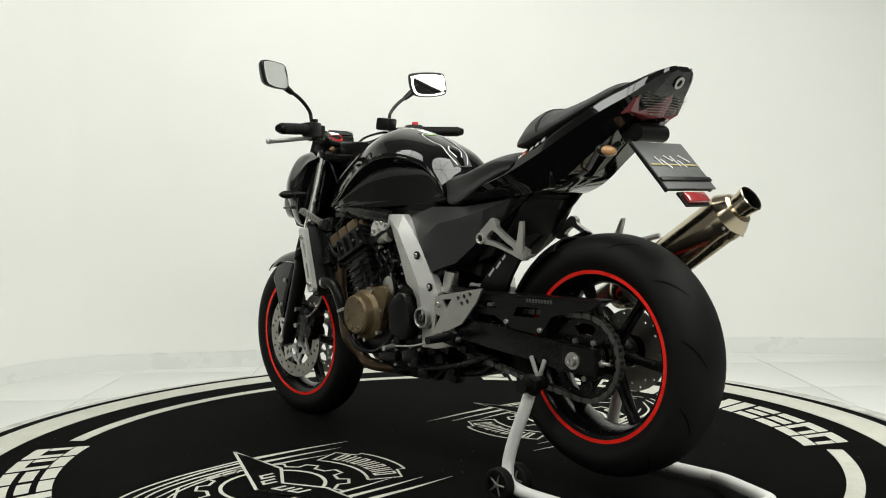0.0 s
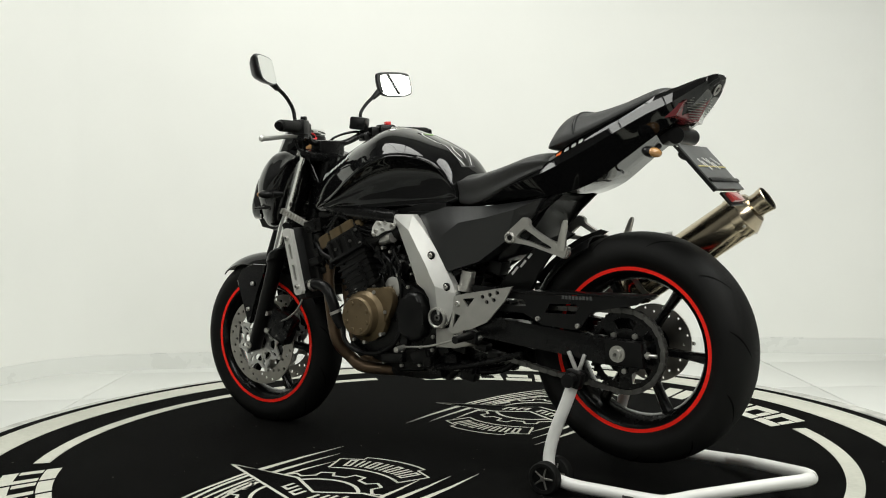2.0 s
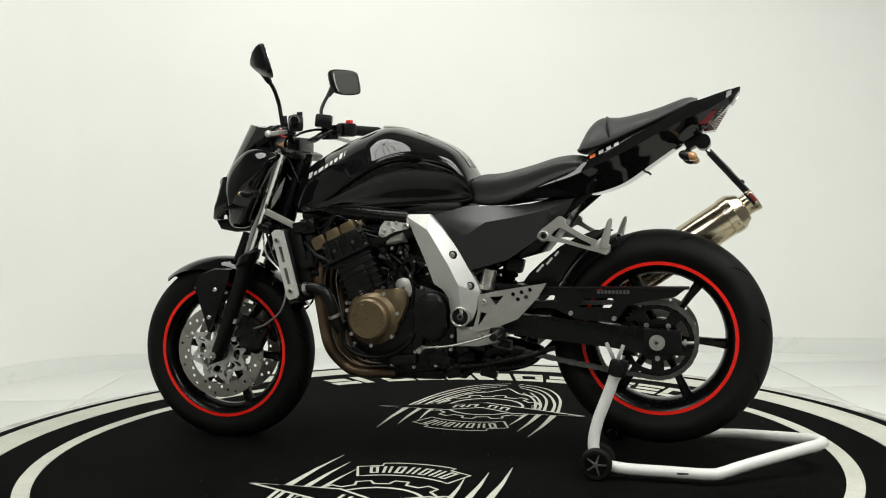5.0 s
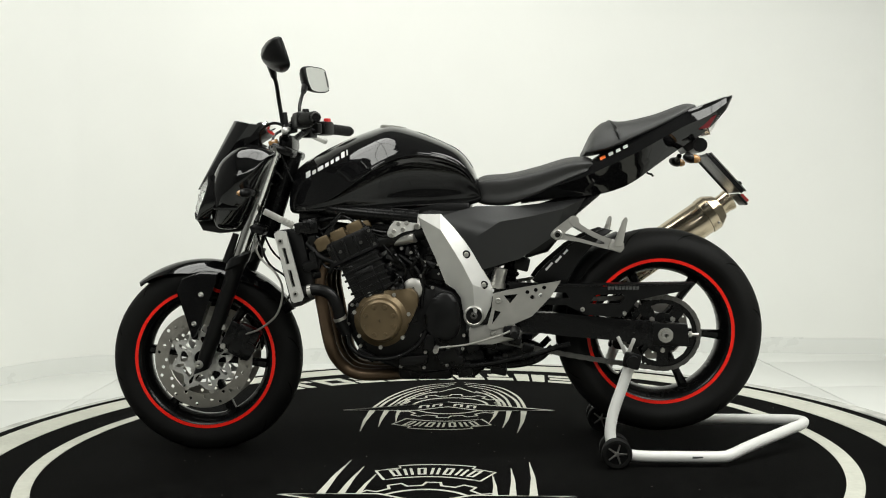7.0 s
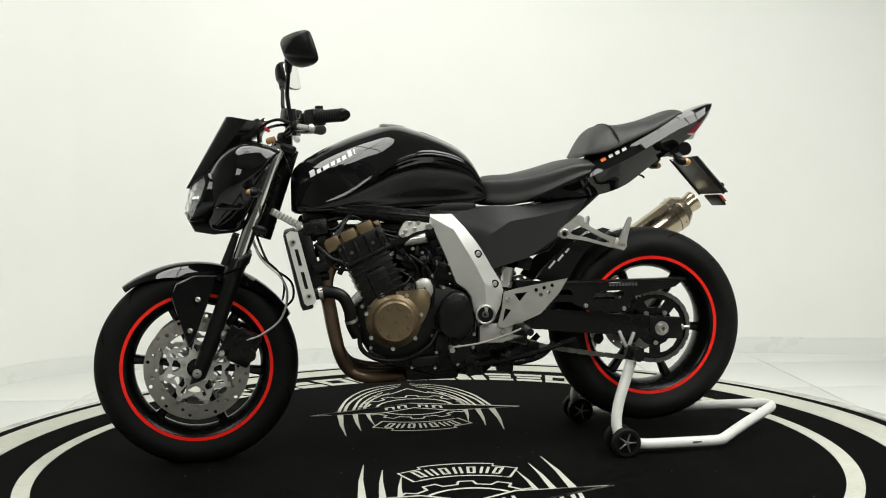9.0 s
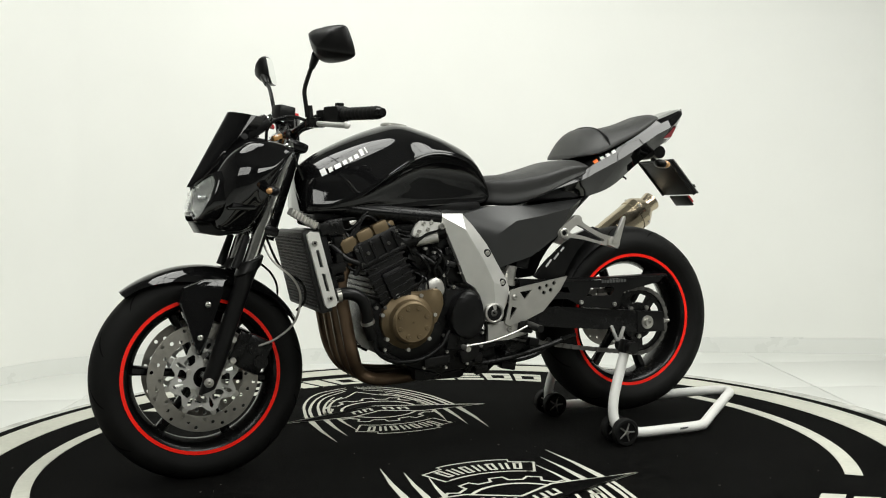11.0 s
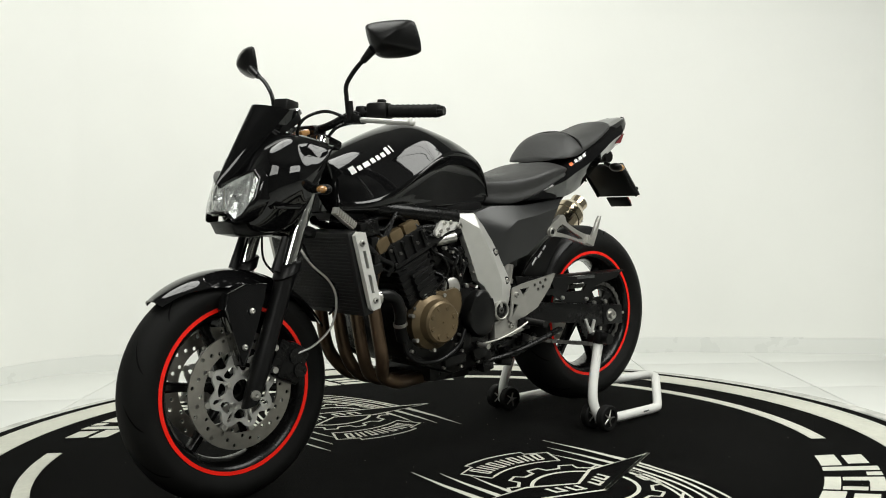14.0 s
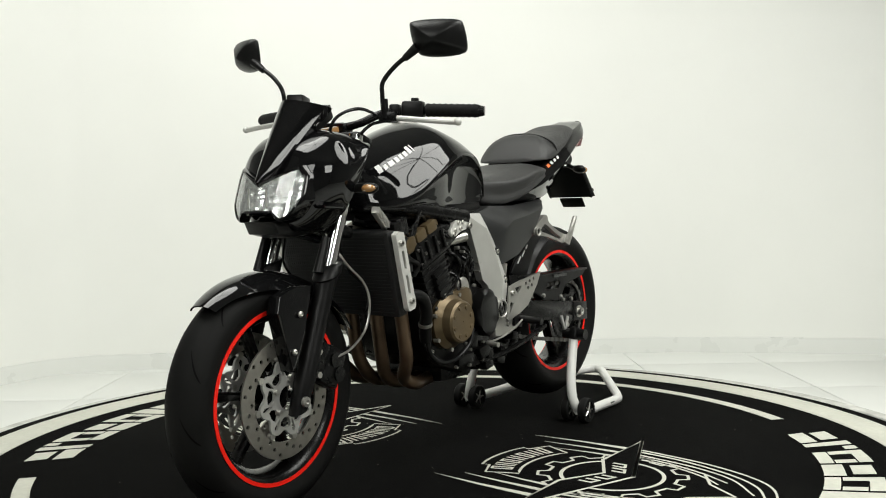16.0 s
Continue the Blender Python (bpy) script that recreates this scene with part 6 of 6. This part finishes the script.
def build_tail():
    # rear lamp: two slanted frosted lenses
    lamp = None
    for s in (-1, 1):
        q = [(0.886, 0.003, 1.032), (0.884, s * 0.046, 1.058), (0.852, s * 0.095, 1.018), (0.832, s * 0.096, 0.986), (0.850, s * 0.038, 0.970), (0.853, 0.003, 0.974)]
        bm = bmesh.new()
        a = [bm.verts.new(v) for v in q]
        bm.faces.new(a)
        g = bmesh.ops.extrude_face_region(bm, geom=bm.faces[:])
        bmesh.ops.translate(bm, vec=(-0.03, 0, -0.004), verts=[v for v in g["geom"] if isinstance(v, bmesh.types.BMVert)])
        ob = part("rear_lamp", bm, PINKLENS, bike, "frosted red and clear rear lamp", smooth=False)
        for k in range(11):
            f = (k + 0.5) / 11
            z = 0.978 + 0.066 * f
            y0, y1 = 0.010 + 0.035 * max(0, f - 0.6), 0.040 + 0.058 * min(1, f * 1.6) * (1 if f < 0.55 else (1 - (f - 0.55) * 1.7))
            x = 0.8645 + 0.55 * (z - 0.974) - 0.15 * (y0 + y1) / 2 - 0.0005
            bm = box(bmesh.new(), (x - 0.0108, s * (y0 + y1) / 2, z), (0.003, abs(y1 - y0), 0.0013), (0, 0, s * 12))
            part("lens_rib", bm, STEEL, ob)
    # badge on the tail's back, a plain shape
    bm = lathe(bmesh.new(), [(0.009, -0.001), (0.016, -0.001), (0.016, 0.001), (0.009, 0.001)], (0, 0, 0), n=24, axis="z")
    bmesh.ops.transform(bm, matrix=pose(0.905, 0.0, 1.052, 0, 124, 0), verts=bm.verts)
    part("tail_badge", bm, STEEL, bike, "round grey badge")
    bm = bar(bmesh.new(), (0.815, -0.055, 0.938), (0.815, 0.055, 0.938), 0.022, n=20)
    box(bm, (0.79, 0, 0.945), (0.06, 0.10, 0.04), (0, -30, 0), 0.01)
    part("plate_lamp", bm, PLASTIC, bike, "black plate lamp housing")
    # plate holder with its board
    m = pose(0.888, 0, 0.853, 0, 48.5, 0)
    bm = box(bmesh.new(), (0, 0, -0.006), (0.150, 0.190, 0.006), bevel=0.002)
    for y in (-0.09, 0.09):
        box(bm, (-0.005, y, -0.010), (0.160, 0.008, 0.005), bevel=0.001)
    bmesh.ops.transform(bm, matrix=m, verts=bm.verts)
    holder = part("plate_holder", bm, PLASTIC, bike, "black plate holder with a grey show board")
    bm = box(bmesh.new(), (0, 0, 0.001), (0.155, 0.200, 0.004), bevel=0.001)
    bmesh.ops.transform(bm, matrix=m, verts=bm.verts)
    board = part("show_board", bm, GREY, holder, "dark grey show board with plain marks")
    bm = box(bmesh.new(), (0.0, 0, 0.0045), (0.004, 0.19, 0.002))
    bmesh.ops.transform(bm, matrix=m, verts=bm.verts)
    part("board_line", bm, material("gold_print", (0.42, 0.36, 0.14), 0.5), board)
    bm = bmesh.new()
    for k in range(6):
        box(bm, (-0.012 + 0.010 * math.sin(k * 2.1), -0.055 + 0.022 * k, 0.0048), (0.030 + 0.008 * (k % 2), 0.004, 0.002), (0, 0, 25 + 14 * (k % 3)))
    bmesh.ops.transform(bm, matrix=m, verts=bm.verts)
    part("board_mark", bm, BADGE, board)
    bm = box(bmesh.new(), (0.048, 0, 0.005), (0.012, 0.204, 0.006), bevel=0.002)
    bmesh.ops.transform(bm, matrix=m, verts=bm.verts)
    part("board_strap", bm, PLASTIC, board)
    bm = box(bmesh.new(), (0.100, 0.0, -0.004), (0.030, 0.085, 0.010), bevel=0.003)
    bmesh.ops.transform(bm, matrix=m, verts=bm.verts)
    part("reflector", bm, REDLENS, holder, "dark red reflector")
    bm = box(bmesh.new(), (0.098, 0.0, -0.013), (0.044, 0.098, 0.007), bevel=0.002)
    bmesh.ops.transform(bm, matrix=m, verts=bm.verts)
    part("reflector_back", bm, PLASTIC, holder, "black reflector backing")
    for s in (-1, 1):
        bm = bar(bmesh.new(), (0.775, s * 0.07, 0.912), (0.772, s * 0.105, 0.896), 0.008)
        st = part("indicator", bm, PLASTIC, bike, "black rear indicator with amber lens")
        bm = bmesh.new()
        bmesh.ops.create_uvsphere(bm, u_segments=18, v_segments=10, radius=1.0)
        bmesh.ops.transform(bm, matrix=pose(0.786, s * 0.122, 0.893, 0, 20, 0) @ Matrix.Diagonal((0.018, 0.024, 0.013, 1)), verts=bm.verts)
        part("lens", bm, AMBER, st, "amber lens")
        bm = bmesh.new()
        bmesh.ops.create_uvsphere(bm, u_segments=18, v_segments=10, radius=1.0)
        bmesh.ops.transform(bm, matrix=pose(0.772, s * 0.120, 0.895, 0, 20, 0) @ Matrix.Diagonal((0.022, 0.026, 0.0145, 1)), verts=bm.verts)
        part("lamp_shell", bm, PLASTIC, st)
    bm = tube(bmesh.new(), [(0.64, -0.06, 0.872), (0.655, -0.065, 0.855), (0.665, -0.065, 0.852), (0.672, -0.065, 0.845)], 0.003, 8, 12)
    part("luggage_hook", bm, FRAME, bike)


build_tail()


def decal_bar(parent, tree, name, mat, x, z, w, h, slope, label=""):
    """A thin block laid on a curved panel's left side, leaning along the slope."""
    bm = bmesh.new()
    n, m = 4, 4
    grid = []
    for j in range(m + 1):
        row = []
        for i in range(n + 1):
            u, v = w * i / n, h * j / m
            px, pz = x + u * math.cos(slope) - v * math.sin(slope) * 0.4, z + u * math.sin(slope) + v * math.cos(slope)
            hit = tree.ray_cast(Vector((px, -1, pz)), Vector((0, 1, 0)))
            row.append(bm.verts.new((px, (hit[0].y if hit[0] else -0.12) - 0.0012, pz)))
        grid.append(row)
    for j in range(m):
        for i in range(n):
            bm.faces.new((grid[j][i], grid[j][i + 1], grid[j + 1][i + 1], grid[j + 1][i]))
    part(name, bm, mat, parent, label)


def pad_stroke(parent, tree, name, mat, pts, w, label=""):
    """A slim printed line laid on the tank from above."""
    bm = bmesh.new()
    prev = None
    c = catmull([(x, y, 0) for x, y in pts], 6 * len(pts))
    for i in range(len(c)):
        d = Vector(c[min(i + 1, len(c) - 1)] - c[max(i - 1, 0)]).normalized()
        side = Vector((-d.y, d.x, 0)) * w / 2
        row = []
        for q in (Vector(c[i]) + side, Vector(c[i]) - side):
            hit = tree.ray_cast(Vector((q.x, q.y, 1.5)), Vector((0, 0, -1)))
            row.append(bm.verts.new(hit[0] + hit[1] * 0.0012 if hit[0] else (q.x, q.y, 0.9)))
        if prev:
            bm.faces.new((prev[0], row[0], row[1], prev[1]))
        prev = row
    part(name, bm, mat, parent, label)


def build_decals():
    by = {o.name: o for o in bike.children}
    tank, tail = by["fuel_tank"], by["tail_fairing"]
    tree = BVHTree.FromPolygons([v.co for v in tank.data.vertices], [p.vertices for p in tank.data.polygons])
    sl = math.radians(27)
    x, z = -0.388, 0.856
    for w, h in ((0.017, 0.021), (0.013, 0.0135), (0.020, 0.0135), (0.013, 0.0135), (0.011, 0.0135), (0.013, 0.0135), (0.012, 0.021), (0.004, 0.020)):
        decal_bar(tank, tree, "badge_bar", BADGE, x, z, w, h, sl, "white plain badge block")
        x, z = x + (w + 0.0068) * math.cos(sl), z + (w + 0.0068) * math.sin(sl)
    # protective pad on the tank's back, with a pale outline and plain marks
    pad_stroke(tank, tree, "tank_pad", VINYL, [(-0.045, 0.0), (0.02, 0.0), (0.08, 0.0), (0.122, 0.0)], 0.075, "black tank pad")
    for e in (-1, 1):
        pad_stroke(tank, tree, "pad_edge", BADGE, [(-0.04, e * 0.018), (-0.02, e * 0.040), (0.03, e * 0.044), (0.06, e * 0.034), (0.095, e * 0.038), (0.120, e * 0.020)], 0.0032, "pale pad outline")
        pad_stroke(tank, tree, "pad_mark", BADGE, [(0.065, e * 0.008), (0.085, e * 0.022), (0.105, e * 0.010)], 0.004, "pale plain mark")
    pad_stroke(tank, tree, "pad_mark", material("green_print", (0.20, 0.42, 0.06), 0.4), [(-0.028, -0.024), (-0.022, 0.0), (-0.028, 0.024)], 0.007, "green plain mark")
    tree = BVHTree.FromPolygons([v.co for v in tail.data.vertices], [p.vertices for p in tail.data.polygons])
    sl = math.radians(25)
    x, z = 0.506, 0.893
    for k, (w, mat) in enumerate(((0.022, ORANGE), (0.018, BADGE), (0.018, BADGE), (0.018, BADGE))):
        decal_bar(tail, tree, "badge_bar", mat, x, z, w * 0.8, 0.010, sl, "orange plain badge block" if k == 0 else "white plain badge block")
        x, z = x + (w + 0.006) * math.cos(sl), z + (w + 0.006) * math.sin(sl)


build_decals()


# ---- paddock stand ----
def build_stand():
    root = thing("paddock_stand", "white tubular paddock stand lifting the rear wheel", "paddock stand")
    for s in (-1, 1):
        pts = [(0.525, s * 0.232, 0.042), (0.60, s * 0.236, 0.030), (0.72, s * 0.236, 0.028), (0.835, s * 0.236, 0.028), (0.87, s * 0.222, 0.032), (0.93, s * 0.178, 0.044), (1.08, s * 0.065, 0.068), (1.125, s * 0.03, 0.074), (1.140, 0, 0.076)]
        part("base_tube", tube(bmesh.new(), pts, 0.0165, 16, 50), WHITE, root, "white base tube")
        pts = [(0.585, s * 0.190, 0.300), (0.562, s * 0.195, 0.235), (0.532, s * 0.205, 0.155), (0.520, s * 0.215, 0.095), (0.528, s * 0.226, 0.055), (0.55, s * 0.234, 0.036)]
        part("upright", tube(bmesh.new(), pts, 0.0165, 16, 40), WHITE, root, "white upright tube")
        bm = bar(bmesh.new(), (0.587, s * 0.150, 0.302), (0.587, s * 0.235, 0.302), 0.0185)
        box(bm, (0.587, s * 0.195, 0.302), (0.05, 0.03, 0.045), (0, 15, 0), 0.008)
        part("pivot_block", bm, PLASTIC, root, "black rubber pivot block")
        for dx, dz in ((-0.032, 0.062), (0.022, 0.05)):
            bm = box(bmesh.new(), (0.578 + dx * 0.5, s * 0.158, 0.312 + dz * 0.5), (0.011, 0.008, 0.056), (0, -24 if dx < 0 else 22, 0), bevel=0.003)
            part("lifting_hook", bm, ALLOY, root, "pale lifting hook")
        for y in (0.196, 0.262):
            c = (0.533, s * y, 0.0445)
            bm = lathe(bmesh.new(), [(0.031, -0.014), (0.040, -0.014), (0.0435, -0.010), (0.0435, 0.010), (0.040, 0.014), (0.031, 0.014)], c, n=36)
            roll = part("roller", bm, RUBBER, root, "black roller with a star hub")
            bm = lathe(bmesh.new(), [(0.003, -0.009), (0.0305, -0.009), (0.0305, 0.009), (0.003, 0.009)], c, n=30)
            part("roller_core", bm, PLASTIC, roll)
            bm = bmesh.new()
            for k in range(5):
                a = 2 * math.pi * k / 5
                for e in (-1, 1):
                    bar(bm, (c[0], c[1] + e * 0.010, c[2]), (c[0] + 0.029 * math.cos(a), c[1] + e * 0.010, c[2] + 0.029 * math.sin(a)), 0.0036, 0.0022, 6)
            for e in (-1, 1):
                bar(bm, (c[0], c[1] + e * 0.008, c[2]), (c[0], c[1] + e * 0.016, c[2]), 0.006, n=10)
            part("star_hub", bm, STEEL, roll, "grey star hub")
        part("axle", bar(bmesh.new(), (0.533, s * 0.19, 0.0445), (0.533, s * 0.27, 0.0445), 0.006), STEEL, root)
    bm = box(bmesh.new(), (0.765, -0.2525, 0.030), (0.030, 0.001, 0.006))
    part("marking", bm, GREY, root, "small grey unreadable marking")
    return root


stand = build_stand()
motions()
